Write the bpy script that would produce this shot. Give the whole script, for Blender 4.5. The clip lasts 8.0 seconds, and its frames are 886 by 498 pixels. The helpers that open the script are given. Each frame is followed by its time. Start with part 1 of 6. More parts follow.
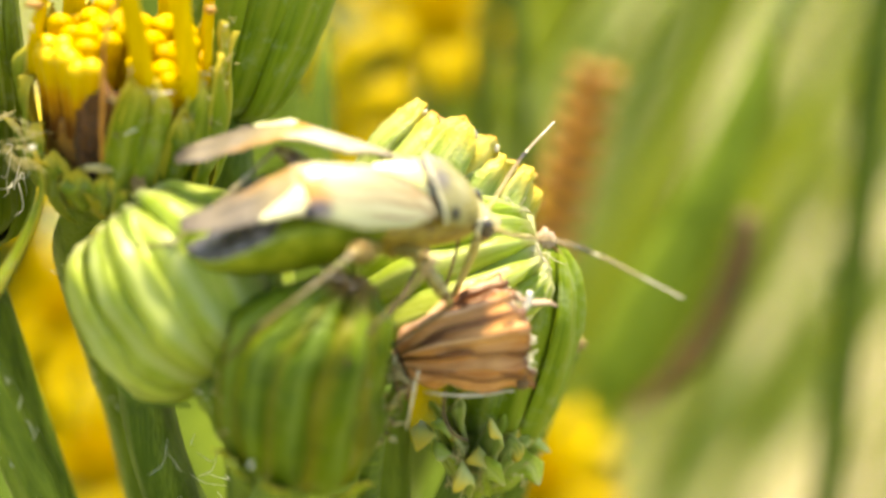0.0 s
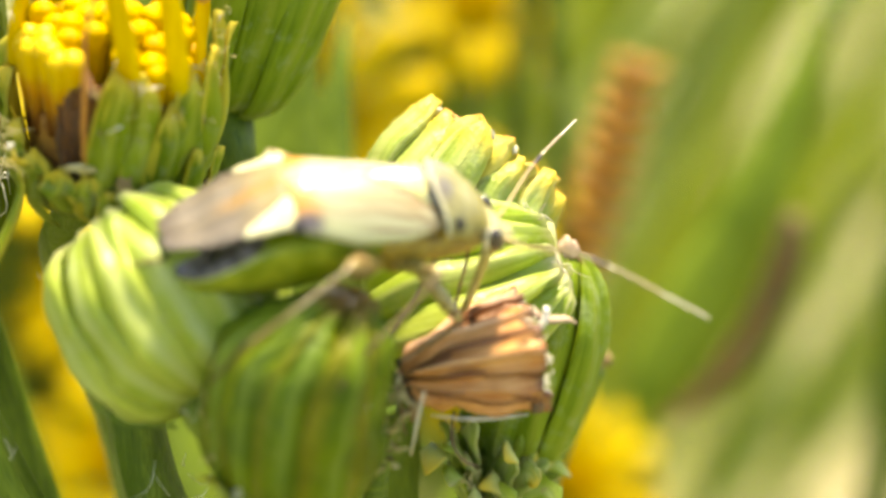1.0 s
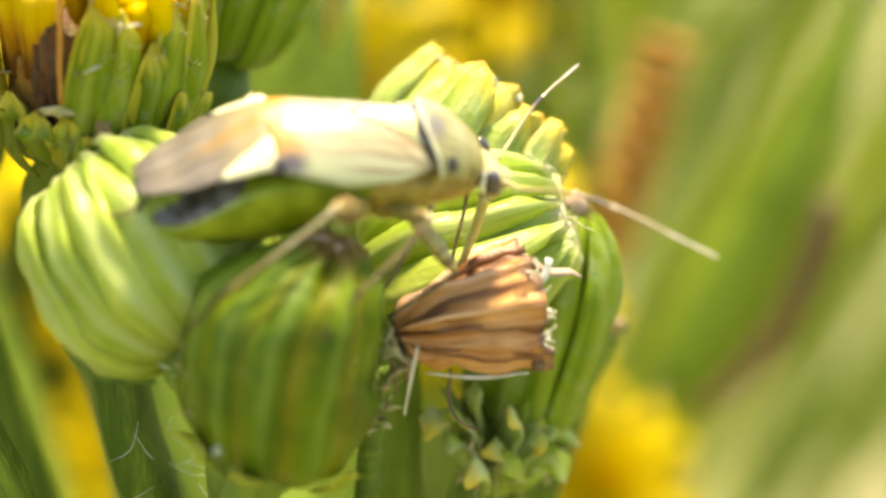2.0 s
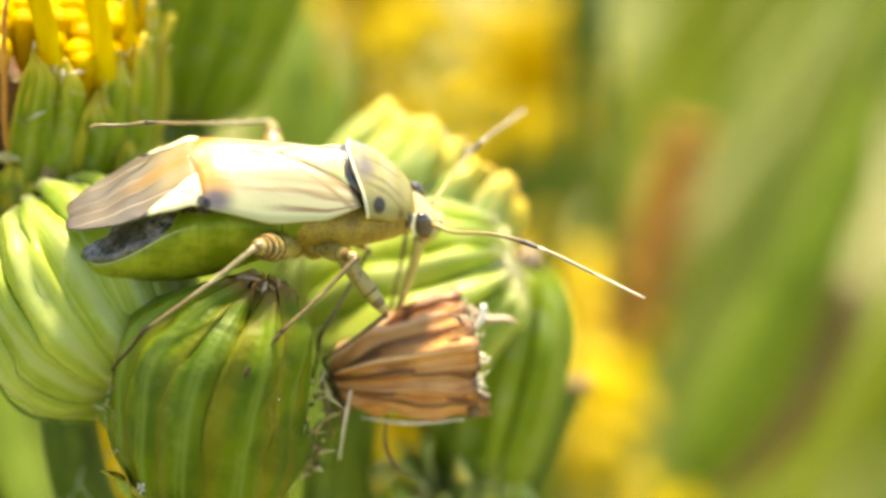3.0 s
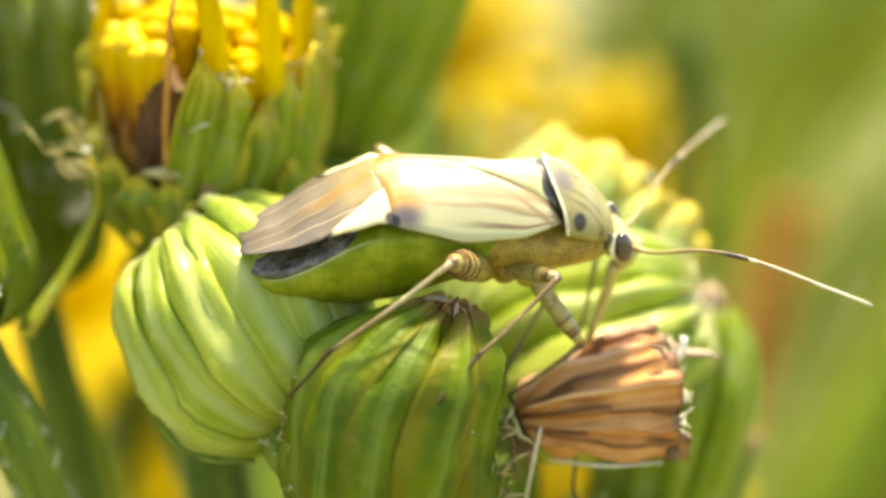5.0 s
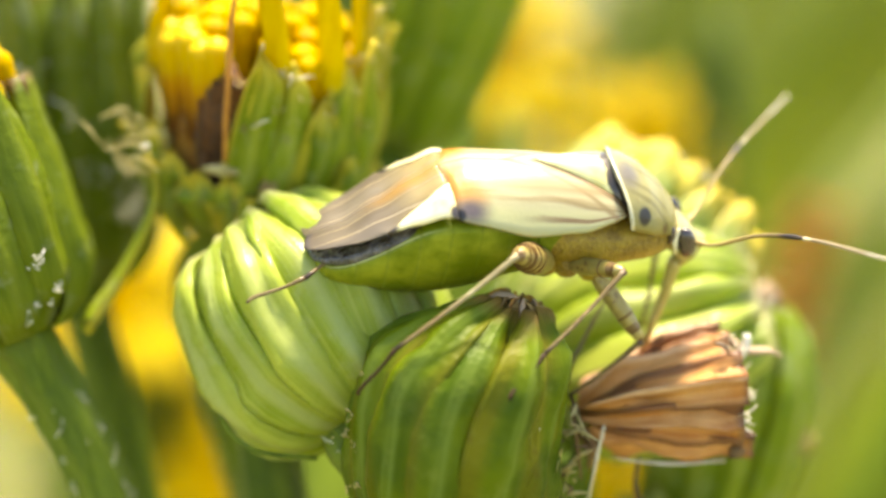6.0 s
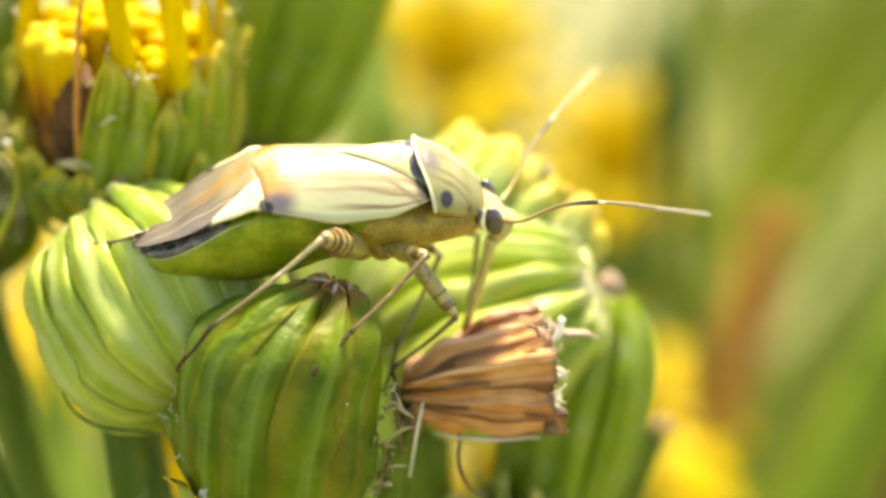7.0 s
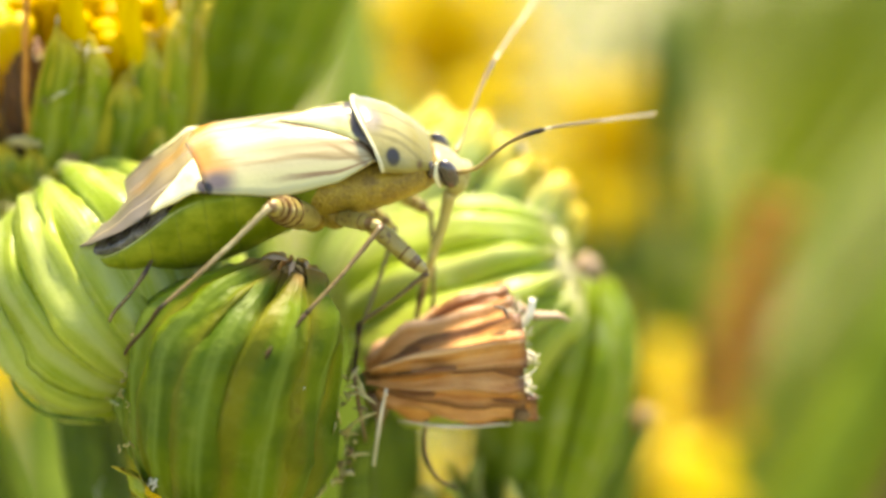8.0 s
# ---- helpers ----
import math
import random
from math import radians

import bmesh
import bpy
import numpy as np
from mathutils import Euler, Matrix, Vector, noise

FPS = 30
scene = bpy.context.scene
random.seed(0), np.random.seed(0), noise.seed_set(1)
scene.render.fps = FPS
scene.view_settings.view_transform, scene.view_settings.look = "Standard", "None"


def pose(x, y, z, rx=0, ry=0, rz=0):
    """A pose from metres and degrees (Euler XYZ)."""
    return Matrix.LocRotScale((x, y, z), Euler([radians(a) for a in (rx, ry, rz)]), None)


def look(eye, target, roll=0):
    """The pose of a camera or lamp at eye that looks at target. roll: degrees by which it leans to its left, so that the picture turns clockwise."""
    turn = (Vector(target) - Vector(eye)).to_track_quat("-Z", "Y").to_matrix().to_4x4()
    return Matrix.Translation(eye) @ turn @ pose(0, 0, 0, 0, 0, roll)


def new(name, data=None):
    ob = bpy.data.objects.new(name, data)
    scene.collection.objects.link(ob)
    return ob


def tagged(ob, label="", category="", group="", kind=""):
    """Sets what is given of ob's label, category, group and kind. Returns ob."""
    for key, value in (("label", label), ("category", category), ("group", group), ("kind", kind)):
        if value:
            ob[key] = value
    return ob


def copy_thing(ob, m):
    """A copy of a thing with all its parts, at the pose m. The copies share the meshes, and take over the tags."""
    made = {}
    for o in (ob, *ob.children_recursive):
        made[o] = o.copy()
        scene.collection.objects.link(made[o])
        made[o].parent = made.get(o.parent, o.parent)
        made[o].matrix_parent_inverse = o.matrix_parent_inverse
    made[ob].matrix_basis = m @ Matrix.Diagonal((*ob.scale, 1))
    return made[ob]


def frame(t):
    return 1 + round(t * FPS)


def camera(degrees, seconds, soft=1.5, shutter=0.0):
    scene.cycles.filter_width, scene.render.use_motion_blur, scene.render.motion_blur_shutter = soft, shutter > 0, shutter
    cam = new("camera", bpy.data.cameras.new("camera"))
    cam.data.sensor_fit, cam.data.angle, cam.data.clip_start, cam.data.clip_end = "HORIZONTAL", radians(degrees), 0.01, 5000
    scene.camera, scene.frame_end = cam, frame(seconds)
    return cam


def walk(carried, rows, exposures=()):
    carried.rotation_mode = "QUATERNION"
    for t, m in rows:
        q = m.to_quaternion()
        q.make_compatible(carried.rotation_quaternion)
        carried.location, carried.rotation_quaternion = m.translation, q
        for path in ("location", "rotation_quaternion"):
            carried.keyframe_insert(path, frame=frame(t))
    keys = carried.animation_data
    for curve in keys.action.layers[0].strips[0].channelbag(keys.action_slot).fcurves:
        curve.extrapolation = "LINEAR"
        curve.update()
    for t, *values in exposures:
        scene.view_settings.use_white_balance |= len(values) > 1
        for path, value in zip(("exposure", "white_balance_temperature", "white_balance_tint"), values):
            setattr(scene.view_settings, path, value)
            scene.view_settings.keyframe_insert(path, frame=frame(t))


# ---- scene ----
# Millimetres are used for shapes; HEAD is the height of the flower heads over the ground.
MM = 0.001
HEAD = Vector((0, 0, 0.6))

cam = camera(28.0, 8.0, soft=3.0)
PATH = [
    (0.0, -0.00350, -0.04155, 0.61671, 69.46, -0.88, -7.00),
    (0.5, -0.00481, -0.04019, 0.61661, 69.39, -1.08, -6.95),
    (1.0, -0.00204, -0.03805, 0.61596, 69.04, -0.91, -5.21),
    (1.5, -0.00067, -0.03615, 0.61493, 69.15, -0.37, -4.23),
    (1.7, -0.00071, -0.03613, 0.61449, 68.64, -0.38, -4.03),
    (2.8, 0.00150, -0.03822, 0.61213, 73.52, -0.76, -1.98),
    (3.0, 0.00300, -0.03739, 0.61221, 73.29, 0.21, -0.68),
    (3.5, 0.00177, -0.03681, 0.60964, 75.55, 0.15, -0.93),
    (4.0, -0.00001, -0.03472, 0.60922, 75.83, 0.08, -0.68),
    (4.5, -0.00048, -0.03479, 0.60926, 76.00, -0.00, 0.00),
    (4.7, -0.00087, -0.03474, 0.60927, 76.83, -0.25, -0.30),
    (5.8, -0.00083, -0.03468, 0.60923, 77.52, -0.09, 0.49),
    (6.0, -0.00226, -0.03460, 0.60900, 77.51, -0.33, -0.28),
    (6.5, 0.00008, -0.03448, 0.60885, 77.76, 0.01, 1.12),
    (7.0, 0.00324, -0.03692, 0.60899, 77.90, 0.29, 2.21),
    (7.5, 0.00367, -0.03600, 0.60855, 77.91, 0.67, 2.37),
    (8.0, 0.00419, -0.03527, 0.60804, 78.09, 0.62, 2.56),
]
walk(cam, [(t, pose(x, y, z, rx, ry, rz)) for t, x, y, z, rx, ry, rz in PATH], [(0.0, 2.05, 8250, 10), (8.0, 2.05, 8250, 10)])

# ---- world, sun, exposure ----
SUN_EL, SUN_AZ = radians(76), radians(20)
sky_world = bpy.data.worlds.new("sky")
scene.world = sky_world
sky_world.use_nodes = True
wn = sky_world.node_tree
sky = wn.nodes.new("ShaderNodeTexSky")
sky.sky_type, sky.sun_disc = "NISHITA", False
sky.sun_elevation, sky.sun_rotation = SUN_EL, SUN_AZ
wn.links.new(sky.outputs[0], wn.nodes["Background"].inputs[0])
wn.nodes["Background"].inputs[1].default_value = 0.122
sun = new("sun", bpy.data.lights.new("sun", "SUN"))
sun.data.energy, sun.data.angle, sun.data.color = 3.7, radians(10), (1.0, 0.94, 0.82)
sun_dir = Vector((math.sin(SUN_AZ) * math.cos(SUN_EL), math.cos(SUN_AZ) * math.cos(SUN_EL), math.sin(SUN_EL)))
sun.matrix_world = look(HEAD + sun_dir * 3, HEAD)

# ---- material helpers ----


def node(nt, kind, **values):
    n = nt.nodes.new(kind)
    for key, value in values.items():
        n.inputs[key.replace("_", " ")].default_value = value
    return n


def mix(nt, fac, a, b, kind="MIX"):
    n = nt.nodes.new("ShaderNodeMix")
    n.data_type, n.blend_type = "RGBA", kind
    for socket, value in ((n.inputs[0], fac), (n.inputs[6], a), (n.inputs[7], b)):
        if isinstance(value, bpy.types.NodeSocket):
            nt.links.new(value, socket)
        elif isinstance(value, (int, float)):
            socket.default_value = value
        else:
            socket.default_value = (*value, 1)
    return n.outputs[2]


def calc(nt, op, a, b=0.0, clamp=False):
    n = nt.nodes.new("ShaderNodeMath")
    n.operation, n.use_clamp = op, clamp
    for socket, value in zip(n.inputs, (a, b)):
        if isinstance(value, bpy.types.NodeSocket):
            nt.links.new(value, socket)
        else:
            socket.default_value = value
    return n.outputs[0]


def step(nt, value, lo, hi):
    """0 below lo, 1 above hi (or the reverse), smooth between."""
    n = nt.nodes.new("ShaderNodeMapRange")
    n.interpolation_type = "SMOOTHSTEP"
    flip = lo > hi
    if isinstance(value, bpy.types.NodeSocket):
        nt.links.new(value, n.inputs[0])
    n.inputs[1].default_value, n.inputs[2].default_value = min(lo, hi), max(lo, hi)
    n.inputs[3].default_value, n.inputs[4].default_value = (1, 0) if flip else (0, 1)
    return n.outputs[0]


def local_mm(nt, stretch=(1, 1, 1)):
    tc, mp = nt.nodes.new("ShaderNodeTexCoord"), nt.nodes.new("ShaderNodeMapping")
    nt.links.new(tc.outputs["Object"], mp.inputs[0])
    mp.inputs["Scale"].default_value = [1000 * v for v in stretch]
    return mp.outputs[0]


def along(nt):
    """The surface's own directions: across (0 to 1) and along (0 to 1)."""
    uv, sp = nt.nodes.new("ShaderNodeUVMap"), nt.nodes.new("ShaderNodeSeparateXYZ")
    nt.links.new(uv.outputs[0], sp.inputs[0])
    return uv.outputs[0], sp.outputs[0], sp.outputs[1]


def grain(nt, vector, scale, detail=3.0, rough=0.55):
    n = node(nt, "ShaderNodeTexNoise", Scale=scale, Detail=detail, Roughness=rough)
    nt.links.new(vector, n.inputs["Vector"])
    return n.outputs[0]


def scaled(nt, vector, s):
    mp = nt.nodes.new("ShaderNodeMapping")
    nt.links.new(vector, mp.inputs[0])
    mp.inputs["Scale"].default_value = s
    return mp.outputs[0]


def spot(nt, vector, at, size, soft=0.35):
    """1 inside an ellipsoid (mm) round a place, 0 outside."""
    mp = nt.nodes.new("ShaderNodeMapping")
    nt.links.new(vector, mp.inputs[0])
    mp.inputs["Location"].default_value = [-a / s for a, s in zip(at, size)]
    mp.inputs["Scale"].default_value = [1 / s for s in size]
    ln = nt.nodes.new("ShaderNodeVectorMath")
    ln.operation = "LENGTH"
    nt.links.new(mp.outputs[0], ln.inputs[0])
    return step(nt, ln.outputs["Value"], 1 + soft, 1 - soft)


def material(name, rough=0.5):
    m = bpy.data.materials.new(name)
    m.use_nodes = True
    nt = m.node_tree
    return m, nt, nt.nodes["Principled BSDF"]


def finish(nt, bsdf, colour, rough=0.5, bump=None, strength=0.3, distance=0.05, through_light=0.0, coat=0.0, spec=0.5, through_colour=None):
    if isinstance(colour, bpy.types.NodeSocket):
        nt.links.new(colour, bsdf.inputs["Base Color"])
    else:
        bsdf.inputs["Base Color"].default_value = (*colour, 1)
    if isinstance(rough, bpy.types.NodeSocket):
        nt.links.new(rough, bsdf.inputs["Roughness"])
    else:
        bsdf.inputs["Roughness"].default_value = rough
    bsdf.inputs["Coat Weight"].default_value = coat
    bsdf.inputs["Coat Roughness"].default_value = 0.122
    bsdf.inputs["Specular IOR Level"].default_value = spec
    if bump is not None:
        b = node(nt, "ShaderNodeBump", Strength=strength, Distance=distance * MM)
        nt.links.new(bump, b.inputs["Height"])
        nt.links.new(b.outputs[0], bsdf.inputs["Normal"])
    if through_light:
        tr, ms = nt.nodes.new("ShaderNodeBsdfTranslucent"), nt.nodes.new("ShaderNodeMixShader")
        source = through_colour if through_colour is not None else colour
        if isinstance(source, bpy.types.NodeSocket):
            nt.links.new(source, tr.inputs[0])
        else:
            tr.inputs[0].default_value = (*source, 1)
        ms.inputs[0].default_value = through_light
        nt.links.new(bsdf.outputs[0], ms.inputs[1])
        nt.links.new(tr.outputs[0], ms.inputs[2])
        nt.links.new(ms.outputs[0], nt.nodes["Material Output"].inputs[0])


def bract_material(name, dark, light, rib, tip=None, tip_from=0.86, tip_soft=0.1, rough=0.38, through_light=0.2, edge=None, fleck=None, relief_depth=0.09, vein=0.45, gloss=0.14, bloom=0.25):
    """Fleshy bract: streaks along it, a paler rib, and a tip of its own colour."""
    m, nt, bsdf = material(name)
    uv, u, v = along(nt)
    mm = local_mm(nt)
    streak = grain(nt, scaled(nt, uv, (9, 1.1, 1)), 1.6, 4)
    blotch = grain(nt, mm, 0.55, 2)
    fine = grain(nt, mm, 7.0, 3)
    rnd = nt.nodes.new("ShaderNodeObjectInfo").outputs["Random"]
    f = calc(nt, "ADD", calc(nt, "MULTIPLY", streak, 0.9), calc(nt, "MULTIPLY", blotch, 0.6))
    f = calc(nt, "ADD", f, calc(nt, "MULTIPLY", rnd, 0.25))
    c = mix(nt, step(nt, f, 0.6, 1.05), dark, light)
    off = calc(nt, "ABSOLUTE", calc(nt, "SUBTRACT", u, 0.25))
    c = mix(nt, calc(nt, "MULTIPLY", step(nt, off, 0.10, 0.01), 0.45), c, rib)
    lines = calc(nt, "ABSOLUTE", calc(nt, "SUBTRACT", calc(nt, "FRACT", calc(nt, "ADD", calc(nt, "MULTIPLY", u, 22.0), calc(nt, "MULTIPLY", streak, 1.6))), 0.5))
    c = mix(nt, calc(nt, "MULTIPLY", calc(nt, "MULTIPLY", step(nt, lines, 0.14, 0.02), step(nt, blotch, 0.4, 0.6)), vein), c, rib)
    if edge is not None:
        c = mix(nt, calc(nt, "MULTIPLY", step(nt, off, 0.17, 0.24), 0.7), c, edge)
    if fleck is not None:
        c = mix(nt, step(nt, grain(nt, mm, 2.6, 3), 0.66, 0.74), c, fleck)
    wax = calc(nt, "MULTIPLY", step(nt, grain(nt, mm, 1.3, 5, 0.7), 0.50, 0.72), bloom)
    c = mix(nt, wax, c, [0.35 + 0.5 * v for v in light])
    if tip is not None:
        ragged = calc(nt, "ADD", v, calc(nt, "MULTIPLY", calc(nt, "SUBTRACT", streak, 0.5), 0.25))
        c = mix(nt, step(nt, ragged, tip_from - tip_soft, tip_from + tip_soft), c, tip)
    relief = calc(nt, "ADD", calc(nt, "MULTIPLY", streak, 0.9), calc(nt, "MULTIPLY", calc(nt, "ADD", fine, grain(nt, mm, 2.2, 4)), 0.5))
    finish(nt, bsdf, c, calc(nt, "ADD", calc(nt, "MULTIPLY", fine, 0.25), rough - 0.1), relief, 0.6, relief_depth, through_light, spec=gloss)
    return m


def plain_material(name, dark, light, scale=1.0, rough=0.5, strength=0.3, distance=0.05, through_light=0.0, coat=0.0, stretch=(1, 1, 1), spec=0.5, detail=4):
    """Two tones by noise at two scales, in object space, with fine relief. scale: marks a millimetre."""
    m, nt, bsdf = material(name)
    mm = local_mm(nt, stretch)
    a, b = grain(nt, mm, scale, detail), grain(nt, mm, scale * 5.3, 3)
    rnd = nt.nodes.new("ShaderNodeObjectInfo").outputs["Random"]
    f = calc(nt, "ADD", calc(nt, "ADD", calc(nt, "MULTIPLY", a, 0.8), calc(nt, "MULTIPLY", b, 0.4)), calc(nt, "MULTIPLY", rnd, 0.2))
    c = mix(nt, step(nt, f, 0.45, 0.95), dark, light)
    finish(nt, bsdf, c, calc(nt, "ADD", calc(nt, "MULTIPLY", b, 0.25), rough - 0.12), b, strength, distance, through_light, coat, spec)
    return m


def floret_material():
    """Florets with a sound yellow head that go orange and brown towards the foot."""
    m, nt, bsdf = material("half_withered_floret")
    uv, u, v = along(nt)
    mm = local_mm(nt)
    a = calc(nt, "ADD", v, calc(nt, "MULTIPLY", calc(nt, "SUBTRACT", grain(nt, mm, 1.8, 3), 0.5), 0.35))
    c = mix(nt, step(nt, a, 0.12, 0.34), (0.14, 0.05, 0.008), (0.50, 0.22, 0.005))
    c = mix(nt, step(nt, a, 0.30, 0.66), c, (0.68, 0.45, 0.007))
    finish(nt, bsdf, c, 0.42, grain(nt, mm, 6, 3), 0.3, 0.04, 0.2, spec=0.2)
    return m


def bud_material():
    """Ridged bud: rounded fresh green ridges, olive-yellow membranous valleys with brownish stains, faint wax."""
    m, nt, bsdf = material("bud_bract")
    uv, u, v = along(nt)
    mm = local_mm(nt)
    streak, blotch, fine = grain(nt, scaled(nt, uv, (8, 0.9, 1)), 1.5, 3), grain(nt, mm, 0.7, 3), grain(nt, mm, 8.0, 3)
    off = calc(nt, "ABSOLUTE", calc(nt, "SUBTRACT", u, 0.25))
    off = calc(nt, "ADD", off, calc(nt, "MULTIPLY", calc(nt, "SUBTRACT", streak, 0.5), 0.10))
    valley = mix(nt, step(nt, blotch, 0.42, 0.62), (0.105, 0.120, 0.004), (0.165, 0.165, 0.008))
    valley = mix(nt, calc(nt, "MULTIPLY", step(nt, grain(nt, mm, 1.7, 3), 0.58, 0.7), 0.5), valley, (0.11, 0.075, 0.010))
    ridge = mix(nt, step(nt, blotch, 0.35, 0.65), (0.048, 0.092, 0.001), (0.112, 0.165, 0.003))
    c = mix(nt, step(nt, off, 0.07, 0.19), ridge, valley)
    # highlight along the ridge line, painted as a paler green
    crest = calc(nt, "MULTIPLY", step(nt, off, 0.06, 0.02), step(nt, streak, 0.40, 0.6))
    c = mix(nt, calc(nt, "MULTIPLY", crest, 0.55), c, (0.19, 0.27, 0.045))
    wax = calc(nt, "MULTIPLY", step(nt, grain(nt, mm, 1.6, 5, 0.7), 0.52, 0.74), 0.16)
    c = mix(nt, wax, c, (0.34, 0.37, 0.09))
    c = mix(nt, step(nt, calc(nt, "ADD", v, calc(nt, "MULTIPLY", calc(nt, "SUBTRACT", blotch, 0.5), 0.3)), 0.86, 1.0), c, (0.20, 0.13, 0.03))
    relief = calc(nt, "ADD", streak, calc(nt, "MULTIPLY", calc(nt, "ADD", fine, grain(nt, mm, 2.4, 4)), 0.5))
    finish(nt, bsdf, c, calc(nt, "ADD", calc(nt, "MULTIPLY", fine, 0.25), 0.32), relief, 0.55, 0.10, 0.2, spec=0.16)
    return m


def dry_material():
    """Papery dry bract: orange-tan sheets and a thick brown rib; a pale highlight on its crest and crease shade at the
    margins are painted in.
    """
    m, nt, bsdf = material("dry_bract")
    uv, u, v = along(nt)
    mm = local_mm(nt)
    streak = grain(nt, scaled(nt, uv, (11, 0.8, 1)), 1.8, 4)
    blotch, fine = grain(nt, mm, 0.9, 3), grain(nt, mm, 9.0, 3)
    c = mix(nt, step(nt, calc(nt, "ADD", calc(nt, "MULTIPLY", streak, 0.7), calc(nt, "MULTIPLY", blotch, 0.5)), 0.40, 0.80), (0.42, 0.155, 0.028), (0.70, 0.37, 0.13))
    off = calc(nt, "ABSOLUTE", calc(nt, "SUBTRACT", u, 0.25))
    off = calc(nt, "ADD", off, calc(nt, "MULTIPLY", calc(nt, "SUBTRACT", blotch, 0.5), 0.05))
    c = mix(nt, calc(nt, "MULTIPLY", step(nt, off, 0.07, 0.03), 0.3), c, (0.24, 0.10, 0.035))
    # ridge shading in the colour: lit crest line, then dark creases along the margins
    c = mix(nt, calc(nt, "MULTIPLY", step(nt, off, 0.034, 0.008), step(nt, streak, 0.40, 0.6)), c, (0.66, 0.42, 0.24))
    c = mix(nt, calc(nt, "MULTIPLY", step(nt, off, 0.14, 0.21), 0.8), c, (0.12, 0.042, 0.018))
    c = mix(nt, calc(nt, "MULTIPLY", step(nt, calc(nt, "ADD", v, calc(nt, "MULTIPLY", blotch, 0.2)), 1.0, 1.1), 0.7), c, (0.10, 0.05, 0.035))
    relief = calc(nt, "ADD", streak, calc(nt, "MULTIPLY", fine, 0.5))
    finish(nt, bsdf, c, calc(nt, "ADD", calc(nt, "MULTIPLY", fine, 0.2), 0.3), relief, 0.7, 0.12, 0.12, spec=0.35)
    return m


# ---- materials ----
M_BUD = bud_material()
M_PALE = bract_material("pale_bract", (0.30, 0.42, 0.028), (0.52, 0.61, 0.10), (0.64, 0.71, 0.30), (0.58, 0.58, 0.28), 0.95, 0.06, rough=0.27, through_light=0.5, edge=(0.34, 0.46, 0.07), relief_depth=0.07, vein=0.16, gloss=0.4, bloom=0.28)
M_YTIP = bract_material("yellow_tipped_bract", (0.19, 0.28, 0.03), (0.38, 0.46, 0.11), (0.52, 0.55, 0.2), (0.62, 0.48, 0.05), 0.84, 0.14, rough=0.35, through_light=0.24, edge=(0.54, 0.56, 0.20), vein=0.4, relief_depth=0.12, gloss=0.3)
M_DARKG = bract_material("dark_bract", (0.095, 0.165, 0.005), (0.20, 0.285, 0.018), (0.238, 0.281, 0.031), (0.10, 0.06, 0.02), 0.96, 0.04)
M_YINNER = bract_material("yellow_inner_bract", (0.44, 0.41, 0.04), (0.64, 0.55, 0.08), (0.66, 0.6, 0.2), (0.50, 0.27, 0.03), 0.93, 0.06, rough=0.4, through_light=0.25, vein=0.3)
M_SIDE = bract_material("flower_bract", (0.095, 0.155, 0.005), (0.235, 0.305, 0.018), (0.34, 0.38, 0.05), (0.56, 0.46, 0.05), 0.84, 0.16, fleck=(0.13, 0.075, 0.02), edge=(0.56, 0.47, 0.05), vein=0.3)
# dark_bract again, its greens lowered to carry the shade on the side heads
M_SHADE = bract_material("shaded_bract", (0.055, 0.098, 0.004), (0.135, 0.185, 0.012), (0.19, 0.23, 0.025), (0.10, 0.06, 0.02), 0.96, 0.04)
M_DRY = dry_material()
M_FLORET = plain_material("yellow_floret", (0.40, 0.22, 0.002), (0.60, 0.41, 0.006), 1.2, 0.5, 0.3, 0.05, 0.2, spec=0.05)
M_RAY = plain_material("upright_ray", (0.55, 0.39, 0.003), (0.70, 0.55, 0.010), 0.9, 0.45, 0.3, 0.04, 0.35, stretch=(4, 4, 0.5), spec=0.15)
M_FLORET_ROT = floret_material()
M_BROWN_FLORET = plain_material("withered_floret", (0.15, 0.06, 0.010), (0.50, 0.26, 0.03), 1.6, 0.6, 0.5, 0.06)
M_STRAND = plain_material("dried_ray", (0.36, 0.12, 0.012), (0.62, 0.30, 0.05), 1.4, 0.55, 0.5, 0.06, 0.2)
M_WOUND = plain_material("rotten_floret", (0.03, 0.012, 0.003), (0.17, 0.065, 0.010), 2.2, 0.55, 0.9, 0.15)
M_PETAL = plain_material("yellow_petal", (0.60, 0.43, 0.004), (0.72, 0.57, 0.012), 0.6, 0.45, 0.3, 0.04, 0.5, stretch=(4, 4, 0.5), spec=0.15)
M_STEM = plain_material("green_stem", (0.045, 0.090, 0.004), (0.150, 0.215, 0.020), 0.9, 0.45, 0.8, 0.14, 0.0, stretch=(2.5, 2.5, 0.4), spec=0.25)
M_LEAF = plain_material("leaf_green", (0.05, 0.09, 0.004), (0.13, 0.185, 0.014), 0.4, 0.5, 0.4, 0.1, 0.12, spec=0.15)
M_WOOL = plain_material("white_wool", (0.62, 0.62, 0.52), (0.82, 0.82, 0.74), 3.0, 0.8, 0.2, 0.02, 0.3)
M_SCRUFF = plain_material("pale_scurf", (0.42, 0.36, 0.13), (0.64, 0.58, 0.30), 3.0, 0.7, 0.3, 0.03, 0.3)
M_HAIR = plain_material("pale_filament", (0.45, 0.40, 0.26), (0.70, 0.66, 0.5), 3.0, 0.6, 0.2, 0.02, 0.2)
M_DARKSTALK = plain_material("withered_stalk", (0.05, 0.03, 0.014), (0.19, 0.11, 0.045), 2.0, 0.65, 0.6, 0.06)
